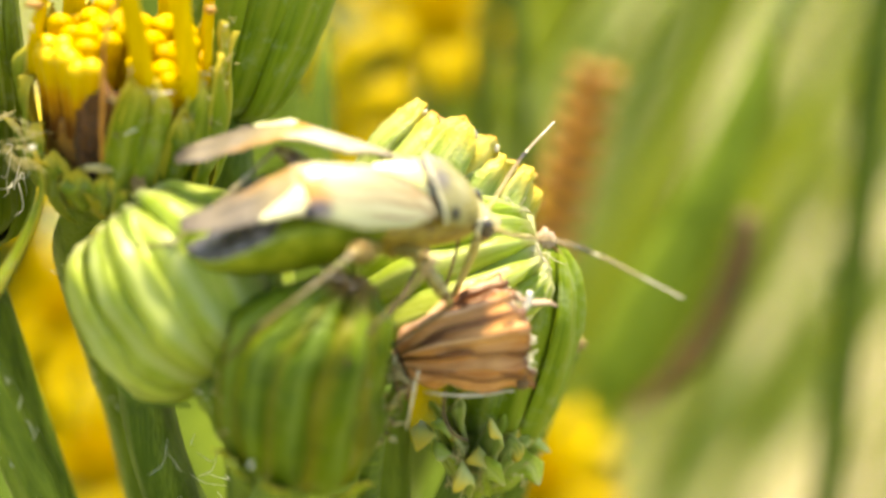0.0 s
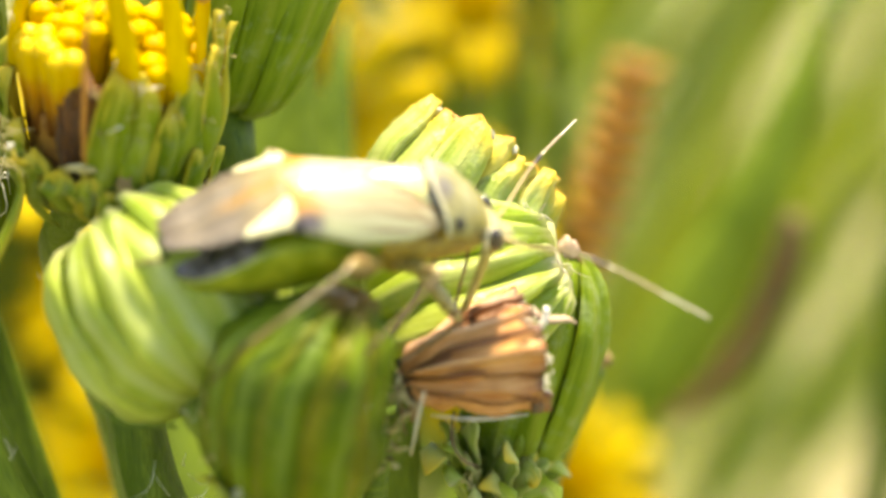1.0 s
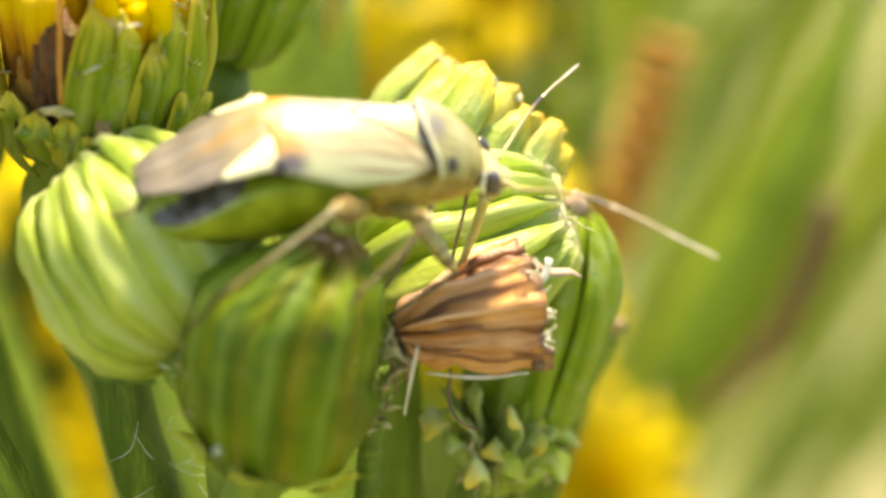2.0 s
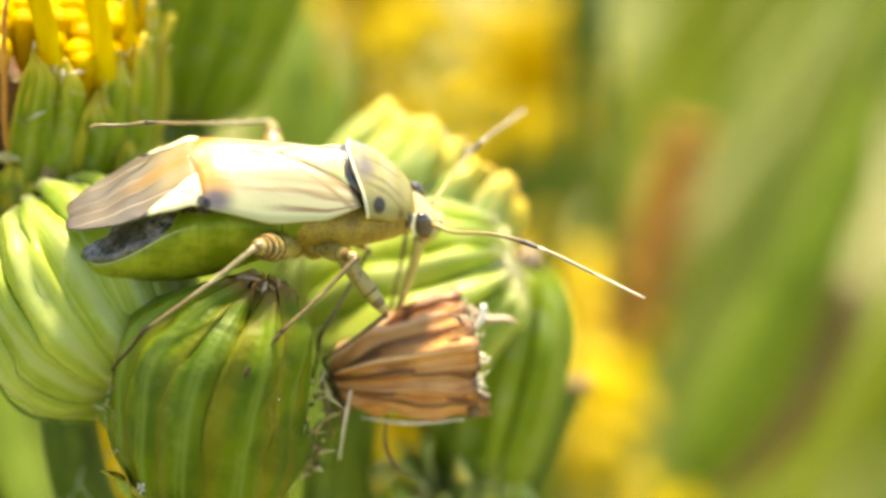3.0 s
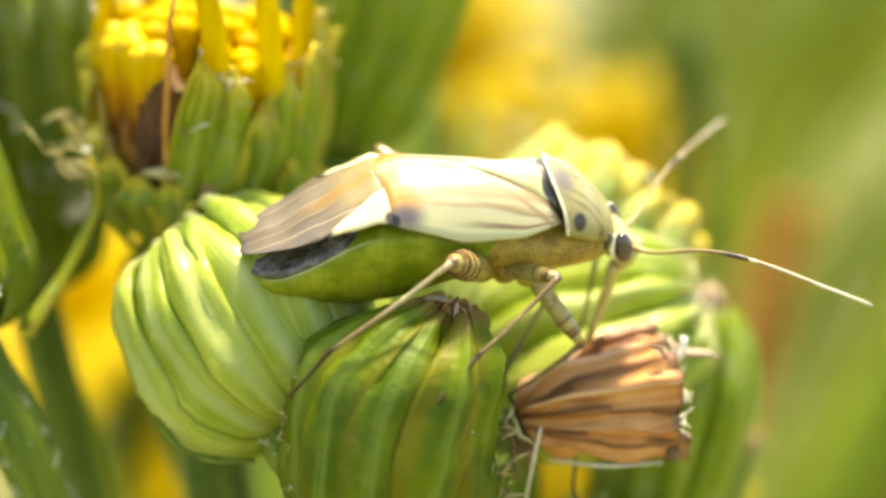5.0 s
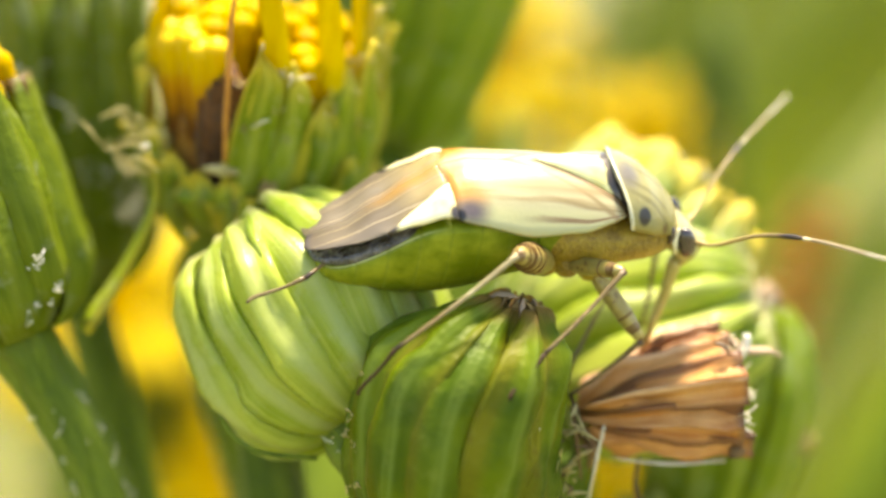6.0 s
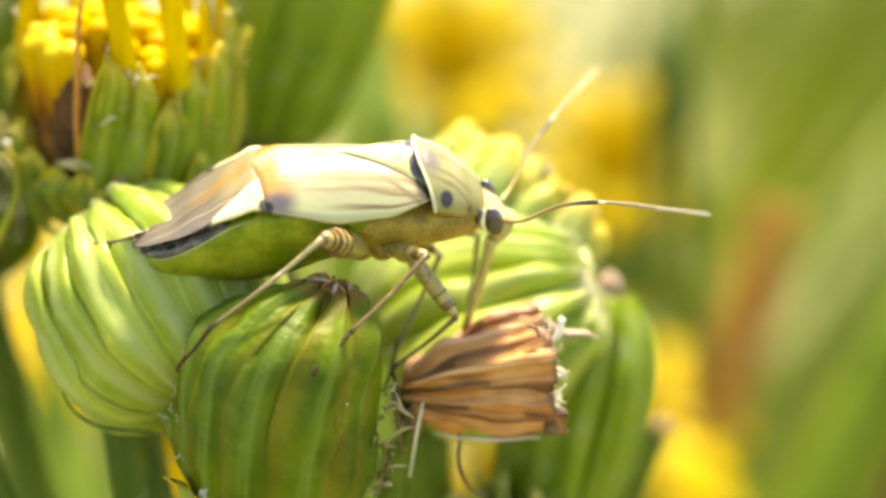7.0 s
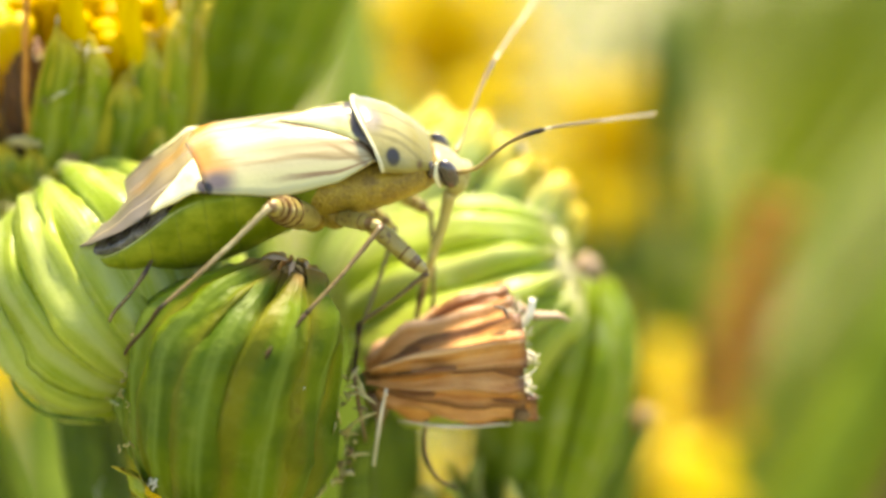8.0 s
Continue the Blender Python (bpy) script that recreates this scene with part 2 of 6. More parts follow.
M_SCAR = plain_material("brown_scar", (0.13, 0.075, 0.02), (0.40, 0.28, 0.10), 3.0, 0.65, 0.8, 0.1)
M_PINK = plain_material("pinkish_tip", (0.30, 0.21, 0.13), (0.46, 0.34, 0.24), 2.0, 0.6, 0.4, 0.04, 0.1)
M_SPIKE = plain_material("brown_seed_spike", (0.30, 0.11, 0.007), (0.60, 0.275, 0.025), 0.9, 0.6, 0.5, 0.1)
M_SPIKE2 = plain_material("dark_seed_spike", (0.035, 0.018, 0.004), (0.12, 0.06, 0.008), 0.9, 0.6, 0.5, 0.1)
M_GRASS = plain_material("grass_blade", (0.15, 0.20, 0.008), (0.33, 0.38, 0.028), 0.08, 0.45, 0.2, 0.1, 0.3, spec=0.15)
M_BROADLEAF = plain_material("broad_leaf_green", (0.12, 0.19, 0.008), (0.27, 0.36, 0.03), 0.25, 0.5, 0.4, 0.1, 0.3, spec=0.2)
M_DARKGRASS = plain_material("dark_green_blade", (0.06, 0.09, 0.006), (0.14, 0.18, 0.02), 0.08, 0.45, 0.2, 0.1, 0.3, spec=0.15)
M_BLUEGRASS = plain_material("blue_green_blade", (0.15, 0.22, 0.03), (0.31, 0.37, 0.09), 0.08, 0.45, 0.2, 0.1, 0.3, spec=0.15)
M_STRAW = plain_material("straw", (0.15, 0.135, 0.035), (0.26, 0.235, 0.08), 0.08, 0.6, 0.2, 0.1, 0.2, spec=0.15)


def ground_material():
    m, nt, bsdf = material("meadow_ground")
    mm = local_mm(nt)
    big, small = grain(nt, mm, 0.004, 4), grain(nt, mm, 0.06, 4)
    c = mix(nt, step(nt, big, 0.4, 0.62), (0.09, 0.12, 0.022), (0.235, 0.20, 0.108))
    c = mix(nt, step(nt, small, 0.45, 0.7), c, (0.21, 0.172, 0.096))
    finish(nt, bsdf, c, 0.9, small, 0.8, 8.0)
    return m


M_GROUND = ground_material()

# ---- shape helpers (millimetres) ----


def ring_mesh(name, rings, caps=(True, True), closed=True):
    """A skin over rings of equal length; UV across is the place in the ring, along the ring's number."""
    n, k = len(rings), len(rings[0])
    verts = [Vector(p) * MM for ring in rings for p in ring]
    faces, uvs = [], []
    last = k if closed else k - 1
    for i in range(n - 1):
        for j in range(last):
            j2 = (j + 1) % k
            faces.append((i * k + j, i * k + j2, (i + 1) * k + j2, (i + 1) * k + j))
            uvs += [(j / k, i / (n - 1)), ((j + 1) / k, i / (n - 1)), ((j + 1) / k, (i + 1) / (n - 1)), (j / k, (i + 1) / (n - 1))]
    if caps[0] and closed:
        faces.append(tuple(range(k - 1, -1, -1)))
        uvs += [(j / k, 0) for j in range(k - 1, -1, -1)]
    if caps[1] and closed:
        faces.append(tuple((n - 1) * k + j for j in range(k)))
        uvs += [(j / k, 1) for j in range(k)]
    me = bpy.data.meshes.new(name)
    me.from_pydata(verts, [], faces)
    layer = me.uv_layers.new(name="UVMap")
    layer.data.foreach_set("uv", [c for uv in uvs for c in uv])
    me.polygons.foreach_set("use_smooth", [True] * len(faces))
    me.update()
    return me


def join(name, meshes):
    """One mesh out of several (for one part that is made of like pieces)."""
    bm = bmesh.new()
    for me in meshes:
        bm.from_mesh(me)
    out = bpy.data.meshes.new(name)
    bm.to_mesh(out)
    bm.free()
    return out


def smooth_line(points, n):
    """n + 1 points on a smooth curve through the given ones."""
    pts = [Vector(p) for p in points]
    if len(pts) == 2:
        return [pts[0].lerp(pts[1], i / n) for i in range(n + 1)]
    ext = [pts[0] * 2 - pts[1], *pts, pts[-1] * 2 - pts[-2]]
    out = []
    for i in range(n + 1):
        f = i / n * (len(pts) - 1)
        k = min(int(f), len(pts) - 2)
        t, (a, b, c, d) = f - k, ext[k : k + 4]
        out.append(0.5 * (2 * b + (c - a) * t + (2 * a - 5 * b + 4 * c - d) * t * t + (3 * b - a - 3 * c + d) * t ** 3))
    return out


def value_line(pairs, t):
    """Smooth interpolation in a short table of (t, value)."""
    for (a, va), (b, vb) in zip(pairs, pairs[1:]):
        if t <= b:
            f = min(max((t - a) / (b - a), 0), 1)
            f = f * f * (3 - 2 * f) * 0.5 + f * 0.5
            return va + (vb - va) * f
    return pairs[-1][1]


def tube(name, points, radii, n=16, sides=10, lumps=0.0, flat=1.0, ribs=0, rib=0.0):
    """A round stalk along a curve; radii: a table over 0 to 1."""
    line = smooth_line(points, n)
    rings, side = [], None
    for i, p in enumerate(line):
        d = (line[min(i + 1, n)] - line[max(i - 1, 0)]).normalized()
        ref = side if side is not None else (Vector((0, 1, 0)) if abs(d.y) < 0.9 else Vector((1, 0, 0)))
        side = (ref - d * ref.dot(d)).normalized()
        up = d.cross(side)
        r = value_line(radii, i / n)
        ring = []
        for j in range(sides):
            a = 2 * math.pi * j / sides
            w = r * (1 + lumps * noise.noise(p * 1.7 + side * math.cos(a) * 1.3 + up * math.sin(a) * 1.3) + rib * math.cos(ribs * a))
            ring.append(p + side * (w * math.cos(a)) + up * (w * flat * math.sin(a)))
        rings.append(ring)
    return ring_mesh(name, rings)


def blob(name, centre, size, n=10, sides=14, lumps=0.0, turn=None):
    """A rounded body with half-axes size, long way along x."""
    rings = []
    for i in range(n + 1):
        a = math.pi * (0.04 + 0.92 * i / n)
        ring = []
        for j in range(sides):
            b = 2 * math.pi * j / sides
            d = Vector((math.cos(a), math.sin(a) * math.cos(b), math.sin(a) * math.sin(b)))
            p = Vector([d[k] * size[k] for k in range(3)]) * (1 + lumps * noise.noise(d * 2.3 + Vector(centre)))
            ring.append(Vector(centre) + (turn @ p if turn else p))
        rings.append(ring)
    return ring_mesh(name, rings)


def bract_mesh(name, profile, half_angle, widths, bulge, thick, keel=0.0, wave=0.0, seed=0.0, curl=0.0, ns=18, nu=9, twist=0.0, keel_width=0.22):
    """A bract on a head whose axis is z: profile is a table (z, r), widths a table of the share of half_angle along it."""
    rings = []
    zs = smooth_line([(z, 0, r) for z, r in profile], ns)
    for i in range(ns + 1):
        s = i / ns
        z, r = zs[i].x, zs[i].z
        a = half_angle * value_line(widths, s)
        outer, inner = [], []
        for j in range(nu):
            u = -1 + 2 * j / (nu - 1)
            up = bulge * (1 - abs(u) ** 2.3) * (0.35 + 0.65 * min(1, 4 * s)) + keel * math.exp(-(u / keel_width) ** 2) - curl * u * u * s
            up += wave * noise.noise(Vector((u * 1.4, s * 4.0, seed)))
            fi = u * a + twist * s + 0.25 * wave * noise.noise(Vector((s * 3, seed, 2.0)))
            rr = r + up
            outer.append(Vector((rr * math.cos(fi), rr * math.sin(fi), z + 0.3 * wave * noise.noise(Vector((u, seed, s))))))
            ri = r - thick * (1 - 0.5 * abs(u))
            inner.append(Vector((ri * math.cos(fi), ri * math.sin(fi), z)))
        rings.append(outer + inner[::-1])
    return ring_mesh(name, rings)


def place(x, y, z):
    return HEAD + Vector((x, y, z)) * MM


def axis_pose(base, way, spin=0.0):
    """The pose (metres) of a thing whose z axis points along way, standing at base (mm from the heads' centre)."""
    q = Vector((0, 0, 1)).rotation_difference(Vector(way).normalized())
    return Matrix.Translation(place(*base)) @ q.to_matrix().to_4x4() @ Matrix.Rotation(radians(spin), 4, "Z")


def thing(name, m, label, category, group="", kind=""):
    ob = new(name)
    ob.empty_display_size = 0.002
    ob.matrix_world = m
    return tagged(ob, label, category, group, kind)


def part(name, mesh, mat, parent, label="", m=None):
    ob = new(name, mesh)
    if not mesh.materials:
        mesh.materials.append(mat)
    ob.parent = parent
    if m is not None:
        ob.matrix_basis = m
    if label:
        tagged(ob, label)
    return ob


def solo(name, mesh, mat, label, category, group="", kind=""):
    """A thing of one mesh, its shape given from the heads' centre."""
    ob = new(name, mesh)
    mesh.materials.append(mat)
    ob.location = HEAD
    return tagged(ob, label, category, group, kind)

# ---- the ground and the meadow behind ----


def build_ground():
    bm = bmesh.new()
    n, size = 40, 300.0
    grid = [[bm.verts.new(((i / n - 0.5) * size * abs(i / n - 0.5) * 2, (j / n - 0.5) * size * abs(j / n - 0.5) * 2, 0)) for j in range(n + 1)] for i in range(n + 1)]
    for i in range(n):
        for j in range(n):
            bm.faces.new((grid[i][j], grid[i + 1][j], grid[i + 1][j + 1], grid[i][j + 1]))
    for v in bm.verts:
        v.co.z = 0.02 * noise.noise(v.co * 0.9) - 0.01
    me = bpy.data.meshes.new("ground")
    bm.to_mesh(me)
    bm.free()
    me.materials.append(M_GROUND)
    tagged(new("ground", me), "dry grassy meadow soil under the flowering plants", "ground", kind="structure")


def blade_mesh(name, points, width, n=10, fold=0.25, twist=0.0):
    """A long grass blade with a folded middle and real thickness, in mm."""
    line = smooth_line(points, n)
    rings = []
    for i, p in enumerate(line):
        s = i / n
        d = (line[min(i + 1, n)] - line[max(i - 1, 0)]).normalized()
        side = d.cross(Vector((0.2, 1, 0.1))).normalized()
        side = Matrix.Rotation(twist * s, 3, d) @ side
        up = side.cross(d)
        w = width * (1 - s ** 2.5) * (0.6 + 0.4 * min(1, s * 5)) + 0.02 * width
        t = 0.06 * width
        rings.append([p - side * w + up * fold * w, p, p + side * w + up * fold * w, p + side * w * 0.98 + up * (fold * w - t), p - up * 2 * t, p - side * w * 0.98 + up * (fold * w - t)])
    return ring_mesh(name, rings)


def build_meadow():
    """Far grass on the ground, one mass, beyond what one could count."""
    rng = random.Random(4)
    for mat, name, count, label in ((M_GRASS, "meadow_grass", 4200, "mass of long green meadow grass"), (M_STRAW, "dry_grass", 900, "mass of dry straw-coloured grass stalks"), (M_BLUEGRASS, "pale_grass", 700, "mass of pale blue-green grass"), (M_DARKGRASS, "dark_grass", 2600, "thick clump of tall dark green meadow grass")):
        verts, faces = [], []
        for _ in range(count):
            turn, far = (rng.gauss(0, 0.45), 0.35 + 6.0 * rng.random() ** 1.6) if rng.random() < 0.7 else (rng.uniform(0, 6.28), 0.45 + 3.0 * rng.random())
            x, y = far * math.sin(turn), far * math.cos(turn)
            if mat == M_DARKGRASS:
                y = rng.uniform(4.0, 8.5)
                x = y * rng.gauss(0.2, 0.05)
            h = rng.uniform(0.12, 0.42) * (0.6 if far < 1.0 else 1.0)
            lean = Vector((rng.gauss(0.12, 0.25), rng.gauss(0, 0.25), 1)).normalized()
            bend = Vector((rng.gauss(0.05, 0.12), rng.gauss(0, 0.12), -0.05))
            w = rng.uniform(0.0015, 0.004) * (3.0 if mat == M_DARKGRASS else 1.0)
            side = Vector((1, rng.gauss(0, 0.6), 0)).normalized()
            k = len(verts)
            for i in range(4):
                s = i / 3
                p = Vector((x, y, -0.01)) + lean * (h * s) + bend * (s * s)
                ww = w * (1 - 0.85 * s)
                verts += [p - side * ww, p + Vector((0, -0.4 * ww, 0)), p + side * ww]
            for i in range(3):
                a = k + 3 * i
                faces += [(a, a + 1, a + 4, a + 3), (a + 1, a + 2, a + 5, a + 4)]
        me = bpy.data.meshes.new(name)
        me.from_pydata(verts, [], faces)
        me.materials.append(mat)
        tagged(new(name, me), label, "grass", kind="stuff")


def build_near_grass():
    """Single blades and stalks a hand's width behind the heads; each reaches down to the ground."""
    # foot offset and top (mm), width, kind
    rng = random.Random(11)
    rows = []
    for _ in range(52):
        y = rng.uniform(100, 360)
        x = rng.uniform(-0.10, 0.62) * y + rng.uniform(5, 25)
        z = -0.24 * y + rng.uniform(-0.16, 0.16) * y
        rows.append((x, y, z, rng.uniform(0.5, 1.35), rng.uniform(1.0, 2.6), rng.choice((M_GRASS, M_GRASS, M_BLUEGRASS, M_BLUEGRASS, M_GRASS))))
    rows += [(24, 105, -18, 0.75, 2.4, M_GRASS), (44, 150, -14, 0.9, 2.6, M_GRASS), (36, 115, -28, 0.6, 2.2, M_BLUEGRASS), (30, 90, -32, 0.45, 2.0, M_GRASS), (16, 120, -20, 0.3, 2.0, M_GRASS)]
    for x, y, z, lean, w, mat in rows:
        top = Vector((x + 60 * lean, y + 10, z + 75))
        mid = Vector((x, y, z))
        low = Vector((x - 90 * lean, y - 5, z - 170))
        foot = Vector((low.x - 60 * lean, y + rng.uniform(-10, 30), -602))
        me = blade_mesh("grass_blade", [foot, low, mid, top], w, 22, 0.3, rng.uniform(-1, 1))
        word = {M_GRASS: "long green meadow grass blade, out of focus", M_BLUEGRASS: "pale blue-green grass blade, out of focus"}[mat]
        solo("grass_blade", me, mat, word, "grass", "blades behind the flowers")


DARK_BLADES = (  # low point, tip, half width
    ((-18.5, 62, -60), (-20.0, 62, -17), 1.6), ((-22.0, 60, -60), (-23.5, 60, -19), 1.4), ((-16.0, 64, -60), (-18.0, 64, -21), 1.4),
    ((6, 110, -70), (12.5, 110, 6), 1.7), ((10, 118, -70), (15.5, 118, 5), 1.6),
)


def build_dark_blades():
    """Upright dark green blades beside and behind the stem."""
    for base, top, w in DARK_BLADES:
        base, top = Vector(base), Vector(top)
        me = blade_mesh("grass_blade", [Vector((base.x - 6, base.y + 25, -602)), base, (base + top) / 2 + Vector((-0.8, 0, 0)), top], w, 20, 0.3, 0.3)
        solo("grass_blade", me, M_DARKGRASS, "upright dark green grass blade, out of focus", "grass", "blades behind the flowers")


def seed_spike(points, radius, mat, label, stalk_foot):
    """A dense brown seed head of many overlapping scales on a thin stalk."""
    base = Vector(points[0])
    ob = thing("seed_spike", Matrix.Translation(place(*base)), label, "seed head", "brown seed heads")
    line = [p - base for p in smooth_line(points, 40)]
    # core in a darker colour, so the gaps between scales look shaded
    part("core", tube("core", [line[0], line[20], line[40]], [(0, radius * 0.4), (0.5, radius * 0.55), (0.9, radius * 0.45), (1, 0.2)], 14, 8), M_SPIKE2, ob, "core between the scales, coloured dark for the shade in the gaps")
    scale = blob("scale", (0, 0, 0), (radius * 0.72, radius * 0.5, radius * 0.26), 5, 7)
    rows = 10
    for i in range(rows):
        s = (i + 0.5) / rows
        p = line[int(s * 40)]
        d = (line[min(int(s * 40) + 1, 40)] - line[max(int(s * 40) - 1, 0)]).normalized()
        r = radius * (0.72 + 0.28 * math.sin(math.pi * min(1, s * 1.05 + 0.06)))
        for j in range(9):
            a = 2 * math.pi * (j + 0.5 * (i % 2)) / 9
            side = d.orthogonal().normalized()
            out = Matrix.Rotation(a, 3, d) @ side
            m = Matrix.Translation((p + out * r * 0.78) * MM) @ (out * 0.85 + d * 0.5).to_track_quat("X", "Z").to_matrix().to_4x4()
            part("scale", scale, mat, ob, m=m)
    part("stalk", tube("stalk", [line[0] + Vector((0, 0, 0.3)), line[0] * 0.5 + Vector((-4, 3, -30)), Vector(stalk_foot) - base], [(0, 0.5), (1, 0.8)], 20, 8, 0.2), M_STEM, ob)
    return ob


def ray_flower(m, label, spread=1.0):
    """An open yellow flower head: cup of bracts, domed disc and a ring of ray petals."""
    ob = thing("yellow_flower", m, label, "flower", "open yellow flowers")
    part("cup", tube("cup", [(0, 0, -3.6), (0, 0, -1.6), (0, 0, 0.2)], [(0, 0.9), (0.3, 2.0), (1, 2.6)], 8, 18, 0.0, 1.0, 13, 0.05), M_SIDE, ob, "green cup of bracts")
    part("stalk", tube("stalk", [(0, 0, -3.4), (0.6, 0.3, -12), (2.5, 1.5, -30)], [(0, 0.75), (1, 0.9)], 8, 8), M_STEM, ob)
    disc = []
    for i in range(70):
        r = 2.7 * math.sqrt((i + 0.5) / 70)
        a = i * 2.39996
        z = 0.9 - 0.11 * r * r
        disc.append(tube("floret", [(r * math.cos(a), r * math.sin(a), z - 0.9), (r * 1.06 * math.cos(a), r * 1.06 * math.sin(a), z + 0.6)], [(0, 0.26), (0.7, 0.34), (1, 0.15)], 3, 6))
    part("disc", join("disc", disc), M_FLORET, ob, "domed orange-yellow disc of florets")
    petal = []
    for i in range(9):
        s = i / 8
        w = 1.15 * (0.45 + 0.55 * min(1, s * 3)) * (1 - max(0, s - 0.78) ** 2 * 12)
        x = 2.3 + 5.6 * s * spread
        z = 0.25 + 0.7 * math.sin(s * 2.4) - 0.7 * s * s
        petal.append([(x, -w, z - 0.12), (x, -w * 0.5, z + 0.06), (x, 0, z), (x, w * 0.5, z + 0.06), (x, w, z - 0.12), (x, w * 0.5, z - 0.04), (x, 0, z - 0.1), (x, -w * 0.5, z - 0.04)])
    me = ring_mesh("petal", petal)
    for i in range(13):
        part("petal", me, M_PETAL, ob, m=Matrix.Rotation(2 * math.pi * (i + 0.2 * math.sin(i * 7.1)) / 13, 4, "Z") @ Matrix.Rotation(0.12 * math.sin(i * 3.7), 4, "Y"))
    return ob


FAR_FLOWERS = (  # place, way it faces, size
    ((8.7, 57, -6.4), (0.2, -1.6, 1), 0.62), ((0.0, 54, -0.7), (-0.2, -1.6, 1), 0.72), ((8.9, 57, -20.4), (0.2, -1.0, 1.5), 0.95),
    ((0.2, 52, -11.5), (-0.5, -1.8, 1), 0.85), ((15.3, 57, -36.3), (0.2, -1.6, 1), 0.75), ((2.3, 57, -25.5), (0.1, -1.0, 1.4), 0.6), ((-11.6, 54, -32.0), (0, -1.6, 1), 0.72),
    ((-20, 57, -14.5), (-0.2, -1.0, 1.4), 1.0), ((9.0, 60, -26.6), (0.1, -1.0, 1.5), 0.95), ((-13.4, 60, -25), (-0.2, -1.6, 1), 0.62),
)


def build_far_plants():
    first = None
    for base, way, size in FAR_FLOWERS:
        m = axis_pose(base, way, 40 * base[0])
        if first is None:
            first = ray_flower(m, "open yellow ragwort flower with ray petals, out of focus")
        ob = first if first.matrix_world == m else copy_thing(first, m)
        ob.scale = (size,) * 3
    for base, low in (((9, 58, -10), (6, 75, -200)), ((0.5, 55, -4), (3, 78, -200)), ((-13, 53, -33), (-6, 78, -200)), ((21, 59, -40), (10, 78, -200))):
        mid = (Vector(base) * 0.4 + Vector(low) * 0.6) + Vector((3, 4, 20))
        solo("flower_stem", tube("flower_stem", [base, mid, low, (4, 80, -602)], [(0, 0.6), (0.3, 1.1), (1, 2.5)], 26, 9, 0.1), M_STEM, "green stem of the plant behind, out of focus", "stem", "stems of the plant behind")
    seed_spike([(13.0, 46, -18), (14.7, 47, -12.5), (16.1, 48, -7.0)], 1.2, M_SPIKE, "ridged rusty-brown seed head on a thin stalk, out of focus", (2, 60, -602))
    # a broad leaf that hangs tip down, dried brown along one edge
    ob = thing("broad_leaf", Matrix.Translation(place(24, 43, -4)), "broad green leaf with a dried dark brown edge, out of focus", "leaf")
    o = Vector((24, 43, -4))
    rings = []
    line = smooth_line([Vector(p) - o for p in ((24, 43, -4), (22.4, 42, -9), (19.9, 41, -15), (17.4, 40.5, -20.3), (15.4, 40.5, -23.6))], 26)
    for i, p in enumerate(line):
        d = (line[min(i + 1, 26)] - line[max(i - 1, 0)]).normalized()
        side = d.cross(Vector((0.1, 1, 0))).normalized()
        w = value_line(((0, 0.5), (0.3, 1.3), (0.6, 2.1), (0.85, 1.9), (1, 0.2)), i / 26)
        top = [p + side * (w * u) + Vector((0, 0.35 * w * u * u + 0.1 * noise.noise(p + side * u * 3), 0)) for u in (-1, -0.6, -0.2, 0, 0.2, 0.6, 1)]
        rings.append(top + [q + Vector((0, 0.15, 0)) for q in top[::-1]])
    part("blade", ring_mesh("blade", rings), M_BROADLEAF, ob)
    part("margin", tube("margin", [Vector(p) - o for p in ((22.35, 39.6, -12.6), (22.1, 39.6, -14.6), (21.3, 39.6, -17.4), (19.9, 39.6, -20.2), (18.0, 39.6, -22.3), (16.4, 39.6, -23.4))], [(0, 0.55), (0.2, 0.8), (0.6, 0.7), (1, 0.2)], 20, 8, 0.3), M_SPIKE2, ob, "dried dark brown edge")
    part("stalk", tube("stalk", [(0, 0, -0.4), (2.5, 2, 3.5), (6, 6, 1.5), (9, 10, -40), Vector((30, 70, -602)) - o], [(0, 0.5), (1, 1.2)], 26, 8), M_STEM, ob)


build_ground()
build_meadow()
build_near_grass()
build_dark_blades()
build_far_plants()

# ---- the plant with its heads ----
W_PLUMP = ((0, 0.9), (0.35, 1.0), (0.7, 0.95), (1, 0.55))
W_TAPER = ((0, 0.95), (0.5, 1.0), (0.8, 0.8), (1, 0.18))


